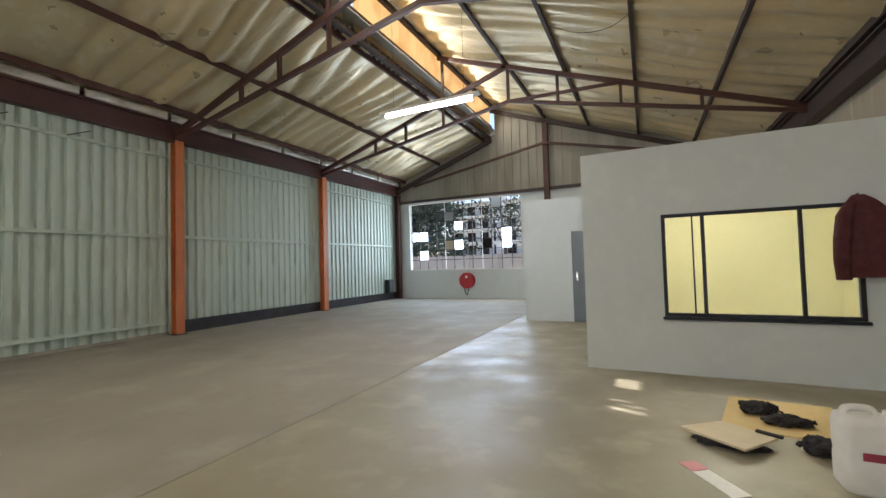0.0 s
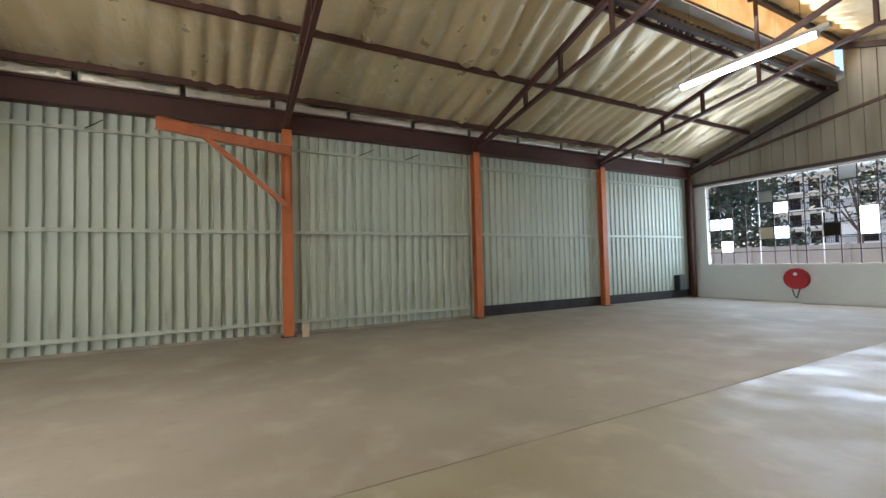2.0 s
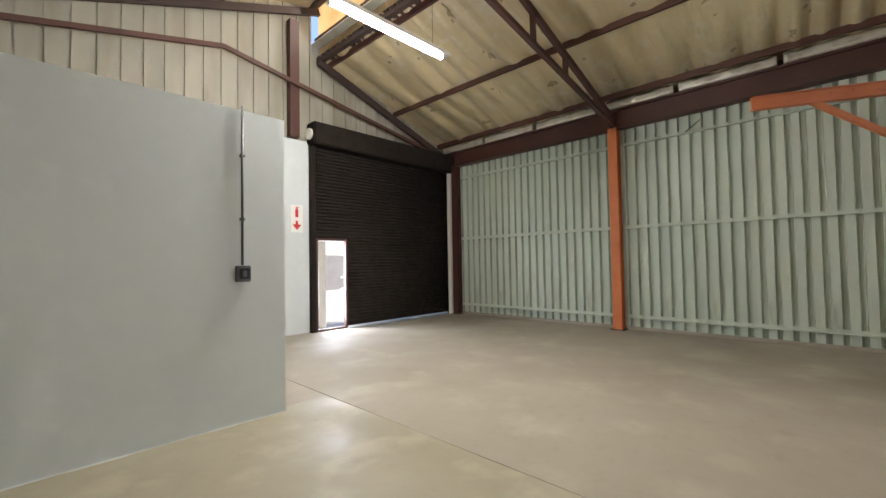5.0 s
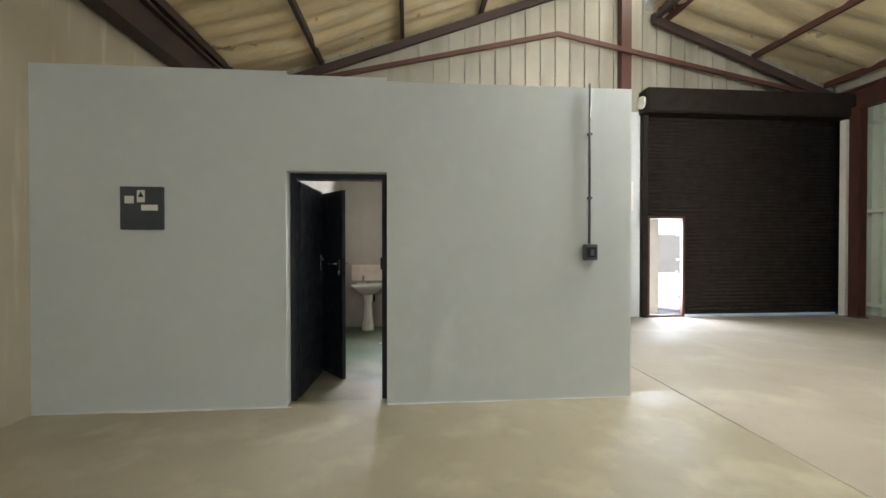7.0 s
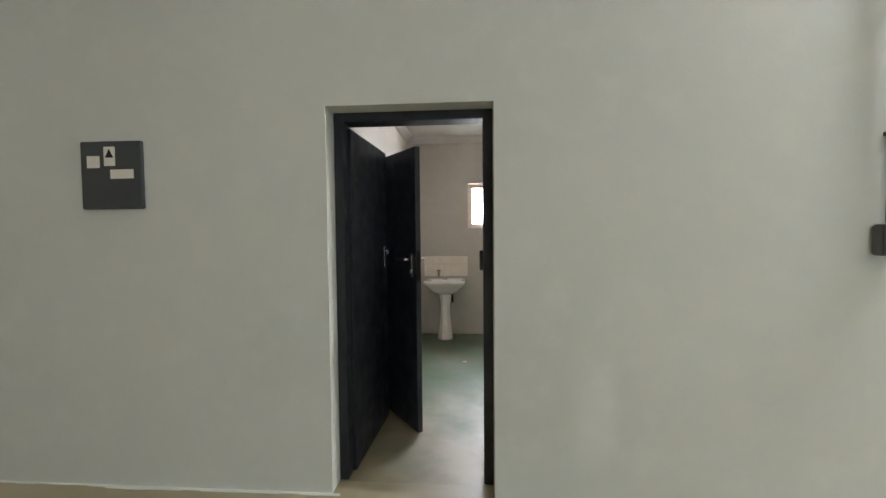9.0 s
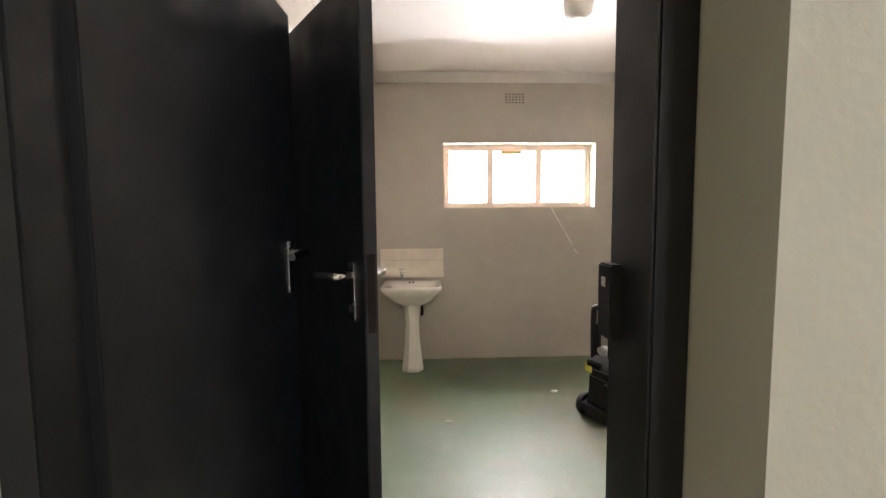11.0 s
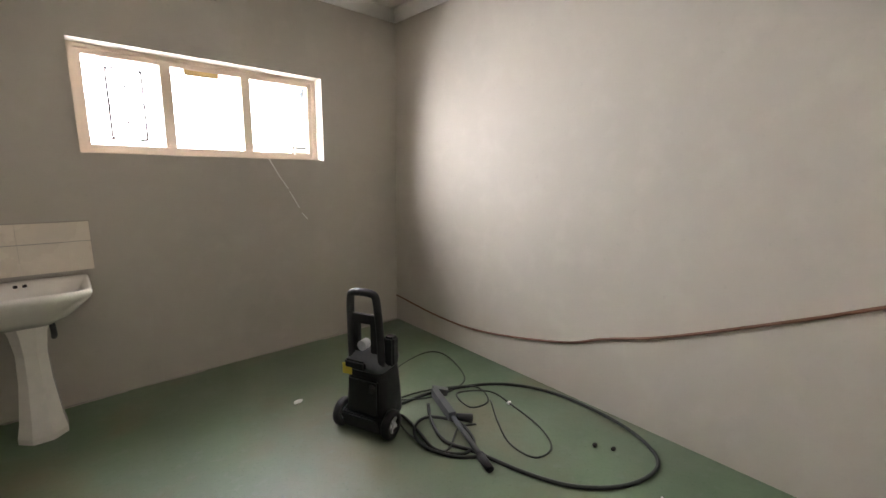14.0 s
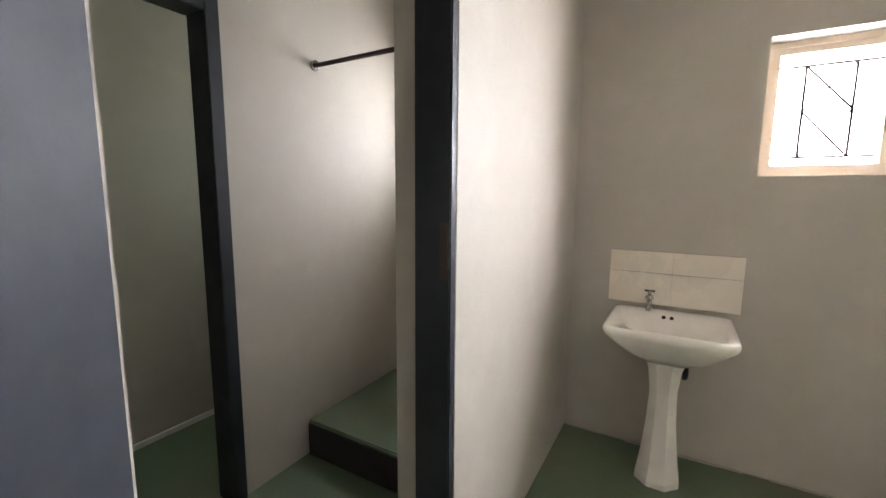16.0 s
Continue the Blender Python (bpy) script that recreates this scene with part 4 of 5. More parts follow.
# pressure washer
def pressure_washer():
    p = thing("pressure_washer", "black upright pressure washer on two wheels", "pressure washer", at=(-0.47, -6.47, 0))
    p.rotation_euler = (0, 0, radians(24))
    # local: x towards the viewer's door, y along the axle
    bm = bmesh.new()
    loft(bm, [rounded(-0.10, 0, 0.20, 0.22, 0.035, 0.04), rounded(-0.10, 0, 0.23, 0.26, 0.08, 0.05), rounded(-0.10, 0, 0.22, 0.25, 0.20, 0.05), rounded(-0.10, 0, 0.20, 0.23, 0.34, 0.05), rounded(-0.10, 0, 0.17, 0.21, 0.41, 0.05), rounded(-0.10, 0, 0.12, 0.17, 0.43, 0.04)])
    part("body", bm, BLACKPL, p)
    bm = bmesh.new()
    loft(bm, [rounded(-0.09, 0, 0.20, 0.225, 0.36, 0.05), rounded(-0.09, 0, 0.225, 0.245, 0.40, 0.05), rounded(-0.10, 0, 0.19, 0.22, 0.445, 0.05), rounded(-0.10, 0, 0.12, 0.16, 0.465, 0.04)])
    hood = part("hood", bm, GREYPL, p, "dark grey plastic hood")
    part("sticker", boxes((0.025, 0.031, -0.115, -0.055, 0.34, 0.40), bevel=0.002), YELLOW, hood, "yellow warning sticker")
    part("front_panel", boxes((0.004, 0.03, -0.085, 0.105, 0.13, 0.33), bevel=0.012), BLACKPL, p)
    part("foot", boxes((-0.16, 0.03, -0.125, 0.125, 0.025, 0.11), bevel=0.014), BLACKPL, p)
    part("foot_bar", boxes((0.02, 0.05, -0.12, 0.12, 0.085, 0.125), bevel=0.008), BLACKPL, p)
    part("switch_recess", boxes((0.012, 0.036, -0.10, 0.03, 0.375, 0.425), bevel=0.01), BLACKPL, hood, "black recessed switch panel")
    bm = bmesh.new()
    rod(bm, (0.0, 0.06, 0.30), (0.055, 0.085, 0.29), 0.02, 12, 0.016)
    part("hose_connector", bm, BLACKPL, p)
    bm = bmesh.new()
    pipe(bm, [(-0.02, -0.085, 0.40), (-0.015, -0.085, 0.58), (-0.01, -0.08, 0.75), (-0.01, -0.06, 0.785), (-0.01, 0.0, 0.792), (-0.01, 0.06, 0.785), (-0.01, 0.08, 0.75), (-0.015, 0.095, 0.58), (-0.02, 0.10, 0.40)], 0.021, 10, 5)
    bar(bm, (-0.012, -0.08, 0.65), (-0.012, 0.085, 0.65), 0.022, 0.05)
    part("handle", bm, BLACKPL, p)
    part("handle_back", boxes((-0.035, -0.012, -0.075, -0.03, 0.46, 0.64), (-0.035, -0.012, 0.035, 0.085, 0.46, 0.64), bevel=0.006), BLACKPL, p)
    bm = bmesh.new()
    rod(bm, (-0.05, -0.01, 0.50), (0.0, -0.01, 0.50), 0.027, 14)
    part("dial", bm, LIGHTPL, p, "pale grey dial")
    part("gun_holder", boxes((-0.09, -0.03, 0.10, 0.165, 0.40, 0.56), bevel=0.012), BLACKPL, p)
    bm = bmesh.new()
    rod(bm, (-0.02, -0.15, 0.075), (-0.02, 0.15, 0.075), 0.018, 10)
    part("axle", bm, BLACKPL, p)
    for s in (-1, 1):
        bm = bmesh.new()
        prof = [(0.045, 0.0), (0.072, -0.002), (0.078, 0.008), (0.078, 0.03), (0.072, 0.04), (0.045, 0.038)]
        n = 26
        rings = [[(-0.02 + r * math.cos(k * math.tau / n), s * (0.135 + w), 0.078 + r * math.sin(k * math.tau / n)) for r, w in prof] for k in range(n)]
        vs = [[bm.verts.new(q) for q in ring] for ring in rings]
        for i in range(n):
            for j in range(6):
                bm.faces.new((vs[i][j], vs[i][(j + 1) % 6], vs[(i + 1) % n][(j + 1) % 6], vs[(i + 1) % n][j])).smooth = True
        w = part("wheel", bm, BLACKPL, p)
        bm = bmesh.new()
        rod(bm, (-0.02, s * 0.15, 0.078), (-0.02, s * 0.178, 0.078), 0.016, 12)
        for k in range(5):
            a = k * math.tau / 5
            bar(bm, (-0.02, s * 0.162, 0.078), (-0.02 + 0.048 * math.cos(a), s * 0.162, 0.078 + 0.048 * math.sin(a)), 0.014, 0.014, (0, 1, 0))
        part("rim", bm, LIGHTPL, w, "pale grey five spoke rim")
    return p


pressure_washer()
hose = thing("pressure_hose", "black rubber pressure hose looped on the green floor", "hose", at=(-0.6, -6.4, 0))


def floor_line(parent, name, pts, r, mat):
    bm = bmesh.new()
    o = parent.location
    pipe(bm, [(x - o.x, y - o.y, (q[0] if q else r) - o.z) for x, y, *q in pts], r, 8, 6)
    return part(name, bm, mat, parent)


floor_line(hose, "hose_loop", [(-0.58, -6.44, 0.16), (-0.66, -6.50, 0.06), (-0.78, -6.56), (-1.03, -6.53), (-1.36, -6.38), (-1.54, -6.18), (-1.615, -5.93), (-1.60, -5.58), (-1.50, -5.36), (-1.36, -5.29), (-1.15, -5.34), (-0.97, -5.49), (-0.87, -5.69), (-0.80, -5.95), (-0.74, -6.12), (-0.80, -6.3, 0.02), (-0.88, -6.42, 0.03)], 0.0095, HOSEBLK)
floor_line(hose, "hose_coil", [(-0.60, -6.40, 0.10), (-0.70, -6.42, 0.02), (-0.68, -6.25, 0.012), (-0.66, -6.1), (-0.75, -5.98), (-0.86, -6.02), (-0.90, -6.18, 0.02), (-0.80, -6.33, 0.022), (-0.68, -6.30, 0.02), (-0.63, -6.18), (-0.68, -6.02), (-0.80, -5.90)], 0.0085, HOSEBLK)
flex = thing("power_cord", "thin dark green power cord tangled on the floor", "cord", at=(-0.6, -6.4, 0))
floor_line(flex, "cord_loop", [(-0.58, -6.50, 0.30), (-0.72, -6.62, 0.10), (-1.0, -6.95), (-1.36, -7.04), (-1.46, -6.90), (-1.32, -6.55), (-1.11, -6.48), (-0.92, -6.50, 0.02), (-0.80, -6.62), (-1.0, -6.56, 0.02), (-1.27, -6.41, 0.012), (-1.22, -6.24), (-1.08, -6.26), (-1.12, -6.42, 0.014), (-1.30, -6.30, 0.012), (-1.29, -6.10), (-1.23, -5.86), (-1.13, -5.72), (-1.0, -5.73), (-0.99, -5.88), (-1.09, -6.05), (-1.22, -6.22, 0.012)], 0.005, HOSEGRY)
floor_line(flex, "cord_tail", [(-0.58, -6.46, 0.26), (-0.62, -6.36, 0.05), (-0.64, -6.22), (-0.70, -6.06), (-0.86, -6.14, 0.02), (-0.98, -6.12)], 0.005, HOSEGRY)
lance = thing("spray_lance", "dark grey trigger gun and spray lance lying on hoses", "spray lance", at=(-0.98, -6.48, 0))
bm = bmesh.new()
bar(bm, (0, 0, 0.05), (0.10, 0.27, 0.05), 0.04, 0.052)
bar(bm, (-0.01, -0.03, 0.05), (-0.09, 0.02, 0.025), 0.04, 0.04)
part("gun", bm, GREYPL, lance)
bm = bmesh.new()
rod(bm, (0.09, 0.26, 0.045), (0.20, 0.58, 0.028), 0.0135, 12)
part("tube", bm, GREYPL, lance)
bm = bmesh.new()
rod(bm, (0.20, 0.58, 0.028), (0.235, 0.68, 0.026), 0.024, 12, 0.018)
part("nozzle", bm, BLACKPL, lance)
bm = bmesh.new()
rod(bm, (0.08, 0.28, 0.045), (0.01, 0.34, 0.035), 0.018, 12, 0.026)
part("knob", bm, BLACKPL, lance)
cable = thing("wall_cable", "brown extension cable strung along the grey wall", "cable", at=(-1.63, -7.8, 0.2))
floor_line(cable, "cable_run", [(-1.66, -7.83, 0.24), (-1.66, -7.2, 0.19), (-1.66, -6.69, 0.21), (-1.66, -6.03, 0.34), (-1.66, -5.75, 0.45), (-1.66, -5.41, 0.57), (-1.66, -4.91, 0.80), (-1.66, -4.71, 0.90), (-1.64, -4.56, 0.98), (-1.58, -4.54, 1.01), (-1.3, -4.54, 1.10), (-0.9, -4.54, 1.19)], 0.008, CABLE)
for x, y, s in ((-0.317, -7.0, 0.03), (-1.30, -6.14, 0.022), (0.55, -6.55, 0.02), (-0.65, -5.55, 0.008), (-1.2, -5.2, 0.012), (-1.55, -4.7, 0.02), (-1.5, -4.62, 0.014)):
    chip = thing("plaster_chip", "small white plaster chip on the green floor", "chip", "plaster chips", (x, y, 0))
    bm = bmesh.new()
    loft(bm, [[(s * (1 + 0.3 * math.sin(k * 2.1 + x)) * math.cos(k * math.tau / 7) * q, 0.6 * s * math.sin(k * math.tau / 7) * q, z) for k in range(7)] for q, z in ((1, 0), (0.9, 0.008), (0.4, 0.012))])
    part("flake", bm, SIGNWHITE, chip)
for x, y in ((-1.316, -5.58), (-1.36, -5.50)):
    lump = thing("dirt_lump", "small dark dirt lump on the floor", "dirt", "dirt lumps", (x, y, 0))
    bm = bmesh.new()
    bmesh.ops.create_icosphere(bm, subdivisions=2, radius=0.014, matrix=Matrix.Diagonal((1.2, 0.8, 0.7, 1)))
    bmesh.ops.translate(bm, verts=bm.verts, vec=(0, 0, 0.009))
    part("lump", bm, DARK, lump)
bm = bmesh.new()
for (a, b) in (((-0.53, 1.487), (-0.60, 1.36)), ((-0.60, 1.36), (-0.66, 1.27)), ((-0.67, 1.25), (-0.74, 1.12)), ((-0.76, 1.08), (-0.80, 1.03))):
    bar(bm, (a[0], -7.839, a[1]), (b[0], -7.839, b[1]), 0.006, 0.011, (0, 1, 0))
struct("wall_crack", bm, SIGNWHITE, "thin pale crack line below the window", "crack")

lamp = thing("ceiling_lamp", "round white glass ceiling lamp in the washroom", "lamp", at=(-0.20, -6.25, 2.752))
bm = bmesh.new()
n = 20
loft(bm, [[(r * math.cos(k * math.tau / n), r * math.sin(k * math.tau / n), z) for k in range(n)] for r, z in ((0.04, 0), (0.04, -0.05), (0.07, -0.07), (0.085, -0.13), (0.075, -0.19), (0.03, -0.225))])
part("globe", bm, CERAMIC, lamp)
bm = bmesh.new()
rod(bm, (0, 0, -0.03), (0, 0, 0), 0.06, 16)
part("base", bm, PAINTWHITE, lamp)

# lobby and shower
struct("shower_step", boxes((1.56, 2.47, -7.84, -6.83, 0, 0.19), bevel=0.008), GREEN, "dark green painted shower step", "step")
# thin dark sheet over the front face of the step
struct("shower_step_front", boxes((1.57, 2.46, -6.832, -6.822, 0.0, 0.175)), DARKBASE, "dark front of the shower step", "step")
rail = thing("curtain_rail", "thin steel shower curtain rail", "rail", at=(2.45, -6.95, 2.03))
bm = bmesh.new()
rod(bm, (0.02, 0, 0), (-0.88, 0, 0), 0.011, 10)
part("tube", bm, DARKSTEEL, rail)
bm = bmesh.new()
rod(bm, (0.02, 0, 0), (0.0, 0, 0), 0.025, 12)
part("flange", bm, CHROME, rail)
struct("skirting_toilet", boxes((EX - 0.045, EX - 0.03, -7.84, -4.45, 0, 0.03)), PAINTWHITE, "pale skirting line in the toilet", "skirting")

# ---- hall things ----
shutter = struct("roller_door", boxes((WX + 0.12, -8.80, SY + 0.02, SY + 0.14, 0, 4.05), (-4.60, -4.50, SY + 0.02, SY + 0.14, 0, 4.05)), SHUTTER, "large dark closed roller shutter with a wicket door", "roller door")
zz = 0.10
while zz < 4.05:
    for x0, x1 in ([(-8.80, -5.36)] if zz < 2.0 else [(-8.80, -4.60)]):
        bm = bmesh.new()
        loft(bm, [[(x, SY + 0.06 + dy, zz + dz) for dy, dz in ((0, 0), (0.012, 0.01), (0.02, 0.037), (0.012, 0.065), (0, 0.074), (-0.01, 0.037))] for x in (x0, x1)])
        part("slat", bm, SHUTTER, shutter)
    zz += 0.075
# unseen sheet added to stop daylight leaking between the slats
part("light_stop_sheet", boxes((-8.80, -5.36, SY + 0.028, SY + 0.034, 0.06, 4.05), (-5.36, -4.60, SY + 0.028, SY + 0.034, 2.03, 4.05)), SHUTTER, shutter)
part("bottom_bar", boxes((-8.80, -5.36, SY + 0.04, SY + 0.08, 0.05, 0.10)), SHUTTER, shutter)
part("wicket_frame", boxes((-5.40, -5.35, SY + 0.03, SY + 0.11, 0.0, 2.03), (-4.66, -4.60, SY + 0.03, SY + 0.11, 0, 2.03), (-5.35, -4.66, SY + 0.03, SY + 0.11, 1.98, 2.03), (-5.35, -4.66, SY + 0.03, SY + 0.11, 0, 0.04)), OXIDE, shutter)
wicket = thing("wicket_gate", "pale painted steel wicket leaf standing open", "gate", at=(-4.74, SY + 0.0, 0.05))
part("leaf", boxes((-0.18, 0.0, -0.05, -0.02, 0, 1.92), bevel=0.003), PAINTWHITE, wicket)
for z in (0.35, 0.85, 1.1, 1.6):
    bm = bmesh.new()
    rod(bm, (-0.63, -0.02, z), (-0.58, -0.02, z), 0.018, 8)
    part("bolt", bm, PAINTWHITE, wicket)
drum = struct("shutter_housing", boxes((-8.9, -4.45, SY + 0.02, SY + 0.36, 4.02, 4.50), bevel=0.03), SHUTTER, "dark steel roller shutter housing", "housing")
bm = bmesh.new()
rod(bm, (-4.46, SY + 0.19, 4.24), (-4.40, SY + 0.19, 4.24), 0.12, 20)
part("end_wheel", bm, PAINTWHITE, drum, "pale chain wheel")
struct("shutter_post", boxes((-8.86, -8.72, SY + 0.15, SY + 0.27, 0, 4.0), bevel=0.004), PAINTWHITE, "white painted post beside the shutter", "post")

sign = thing("extinguisher_sign", "white sign with a red extinguisher and down arrow", "sign", at=(-4.23, SY, 2.43))
part("board", boxes((-0.14, 0.14, 0.0, 0.008, -0.29, 0.29), bevel=0.001), SIGNWHITE, sign)
bm = boxes((-0.035, 0.035, 0.008, 0.011, 0.03, 0.20), (-0.015, 0.015, 0.008, 0.011, 0.20, 0.235), (-0.05, 0.03, 0.008, 0.011, 0.24, 0.255))
part("extinguisher_symbol", bm, SIGNRED, sign, "red extinguisher symbol")
bm = boxes((-0.028, 0.028, 0.008, 0.011, -0.14, -0.04))
v = [bm.verts.new(q) for q in ((-0.10, 0.011, -0.12), (0.10, 0.011, -0.12), (0.0, 0.011, -0.24))]
bm.faces.new(v)
v = [bm.verts.new(q) for q in ((-0.10, 0.008, -0.12), (0.10, 0.008, -0.12), (0.0, 0.008, -0.24))]
bm.faces.new(v)
part("arrow", bm, SIGNRED, sign, "red down arrow")

board = thing("breaker_board", "dark grey distribution board with pale stickers", "distribution board", at=(2.425, -4.2, 1.765))
part("panel", boxes((-0.175, 0.175, 0.0, 0.03, -0.185, 0.185), bevel=0.004), PANELGREY, board)
for a in ((0.06, 0.135, 0.031, 0.032, 0.04, 0.105), (-0.135, 0.0, 0.031, 0.032, -0.02, 0.03)):
    part("sticker", boxes(a), SIGNWHITE, board, "blank pale sticker")
st = part("sticker", boxes((-0.03, 0.035, 0.031, 0.032, 0.05, 0.155)), SIGNWHITE, board, "pale warning sticker with a black triangle")
bm = bmesh.new()
for y in (0.0322, 0.0332):
    bm.faces.new([bm.verts.new(q) for q in ((-0.022, y, 0.095), (0.027, y, 0.095), (0.0025, y, 0.143))])
part("triangle", bm, DARK, st)

sw = thing("isolator_switch", "dark grey isolator switch with a conduit", "switch", at=(-1.557, -4.2, 1.38))
part("back_box", boxes((-0.062, 0.062, 0.0, 0.065, -0.075, 0.075), bevel=0.008), GREYPL, sw)
part("cover", boxes((-0.045, 0.045, 0.065, 0.082, -0.05, 0.05), bevel=0.005), BLACKPL, sw)
part("toggle", boxes((-0.012, 0.02, 0.082, 0.098, -0.03, 0.03), bevel=0.004), GREYPL, sw)
bm = bmesh.new()
rod(bm, (0.0, 0.018, 0.08), (0.0, 0.018, 1.58), 0.011, 12)
part("conduit", bm, GREYPL, sw, "grey conduit pipe up the wall")
for z in (0.5, 1.1):
    part("saddle", boxes((-0.02, 0.02, 0.0, 0.032, z, z + 0.02)), GREYPL, sw)

# fire hose reel
reel = thing("fire_hose_reel", "red fire hose reel on the white wall", "hose reel", at=(-5.83, NY, 0.70))
for y0, y1, r0 in ((-0.06, -0.045, 0.30), (-0.20, -0.185, 0.30)):
    bm = bmesh.new()
    rod(bm, (0, y0, 0), (0, y1, 0), r0, 32)
    part("disc", bm, RED, reel)
bm = bmesh.new()
rod(bm, (0, -0.19, 0), (0, 0, 0), 0.05, 16)
part("hub", bm, CHROME, reel)
bm = bmesh.new()
n = 28
for q in range(4):
    pipe(bm, [(0.24 * math.cos(k * math.tau / n), -0.08 - 0.03 * q, 0.24 * math.sin(k * math.tau / n)) for k in range(n + 1)], 0.016, 8, 1)
pipe(bm, [(0.1, -0.15, -0.22), (0.04, -0.17, -0.42), (0.0, -0.16, -0.55), (-0.06, -0.17, -0.46), (-0.12, -0.15, -0.24)], 0.014, 8)
part("hose", bm, HOSEBLK, reel, "black rubber hose")
bm = bmesh.new()
rod(bm, (0, -0.205, 0.14), (0, -0.202, 0.14), 0.05, 14)
part("label", bm, SIGNWHITE, reel, "round pale label")

# jacket on the office wall
jacket = thing("hanging_jacket", "maroon work jacket hanging beside the office window", "jacket", at=(2.22, 5.595, 1.93))
bm = bmesh.new()
rings = []
for z, w, d, x in ((0.0, 0.10, 0.05, 0.0), (-0.06, 0.22, 0.10, 0.02), (-0.16, 0.34, 0.14, 0.05), (-0.32, 0.40, 0.15, 0.07), (-0.55, 0.42, 0.16, 0.07), (-0.78, 0.44, 0.15, 0.08), (-0.82, 0.42, 0.13, 0.08)):
    rings.append([(x + w / 2 * math.cos(k * math.tau / 24) * (1 + 0.08 * math.sin(5 * k + z * 9)), -0.09 + d / 2 * math.sin(k * math.tau / 24) * (1 + 0.2 * math.sin(7 * k * math.tau / 24 + z * 5)), z) for k in range(24)])
part("body", loft(bm, rings), MAROON, jacket)
bm = bmesh.new()
loft(bm, [[(-0.15 + x + r * math.cos(k * math.tau / 14), -0.12 + r * math.sin(k * math.tau / 14) * (1 + 0.2 * math.sin(k * 3 + z)), z) for k in range(14)] for x, r, z in ((0.08, 0.05, -0.08), (0.03, 0.07, -0.20), (0.0, 0.07, -0.45), (-0.01, 0.065, -0.65), (0.0, 0.06, -0.84))])
part("sleeve", bm, MAROON, jacket)
bm = bmesh.new()
rod(bm, (0, 0.006, 0.0), (0, -0.09, 0.01), 0.008, 8)
part("hook", bm, DARKSTEEL, jacket)


# floor clutter by the office
def flat_piece(name, corners, z0, z1, mat, label, category, part_name="sheet"):
    cx, cy = sum(c[0] for c in corners) / len(corners), sum(c[1] for c in corners) / len(corners)
    o = thing(name, label, category, at=(cx, cy, z0))
    bm = bmesh.new()
    loft(bm, [[(x - cx, y - cy, z) for x, y in corners] for z in (0, z1 - z0)])
    ob = part(part_name, bm, mat, o)
    for f in ob.data.polygons:
        f.use_smooth = False
    return o


flat_piece("cardboard_sheet", [(0.79, 3.99), (1.55, 3.93), (1.72, 4.80), (0.98, 4.86)], 0.0, 0.012, CARDBOARD, "flattened brown cardboard sheet on the floor", "cardboard")
pb = flat_piece("board_offcut", [(0.50, 3.72), (0.86, 3.43), (1.10, 3.72), (0.80, 3.95)], 0.05, 0.068, PALECARD, "pale board offcut lying on a black rag", "board", "board")


def rag(name, x, y, w, d, h, seed, label, z=0.0):
    o = thing(name, label, "rag", at=(x, y, z))
    bm = bmesh.new()
    bmesh.ops.create_icosphere(bm, subdivisions=4, radius=1)
    for v in bm.verts:
        q = v.co.copy()
        k = 1 + 0.45 * noise.noise(q * 1.6 + Vector((seed, 0, 0))) + 0.2 * noise.noise(q * 4 + Vector((seed, 3, 0)))
        v.co = Vector((q.x * w * k, q.y * d * k, max(0.0, (q.z * 0.5 + 0.5 + 0.45 * noise.noise(q * 3 + Vector((0, seed, 0)))) * h)))
    for f in bm.faces:
        f.smooth = True
    part("cloth", bm, RAG, o)
    return o


rag("black_rag", 1.12, 4.42, 0.14, 0.10, 0.09, 1.0, "crumpled black rag on the cardboard", 0.012)
rag("black_rag", 1.27, 4.20, 0.15, 0.08, 0.07, 4.0, "crumpled black rag on the cardboard", 0.012)
rag("black_rag", 0.80, 3.62, 0.19, 0.09, 0.052, 7.0, "black rag under the board offcut")
rag("black_rag", 1.34, 3.72, 0.12, 0.11, 0.10, 9.0, "dark rag beside the white plastic can")
flat_piece("paper_strip", [(0.46, 3.20), (0.55, 3.27), (0.80, 2.93), (0.70, 2.86)], 0.0, 0.004, SIGNWHITE, "white printed paper strip on the floor", "paper")
flat_piece("pink_paper", [(0.455, 3.205), (0.55, 3.275), (0.62, 3.18), (0.525, 3.11)], 0.004, 0.007, PINK, "pink torn paper end on the strip", "paper")
flat_piece("putty_knife", [(0.98, 3.78), (1.12, 3.70), (1.135, 3.73), (0.995, 3.81)], 0.068, 0.085, DARK, "dark handled tool on the board offcut", "tool", "handle")

can = thing("plastic_can", "milky white plastic jerry can with a red label", "jerry can", at=(1.43, 3.27, 0))
bm = bmesh.new()
loft(bm, [rounded(0, 0, 0.28, 0.20, 0.0, 0.05), rounded(0, 0, 0.31, 0.23, 0.02, 0.055), rounded(0, 0, 0.31, 0.23, 0.16, 0.055), rounded(0, 0, 0.30, 0.22, 0.20, 0.05), rounded(0, 0, 0.31, 0.23, 0.24, 0.055), rounded(0, 0, 0.31, 0.23, 0.37, 0.055), rounded(0, 0, 0.29, 0.21, 0.41, 0.055), rounded(0.0, 0, 0.20, 0.14, 0.425, 0.05)])
body = part("body", bm, CANPL, can)
bm = bmesh.new()
pipe(bm, [(-0.12, 0, 0.40), (-0.10, 0, 0.455), (0.0, 0, 0.46), (0.03, 0, 0.42)], 0.02, 10)
part("handle", bm, CANPL, can)
bm = bmesh.new()
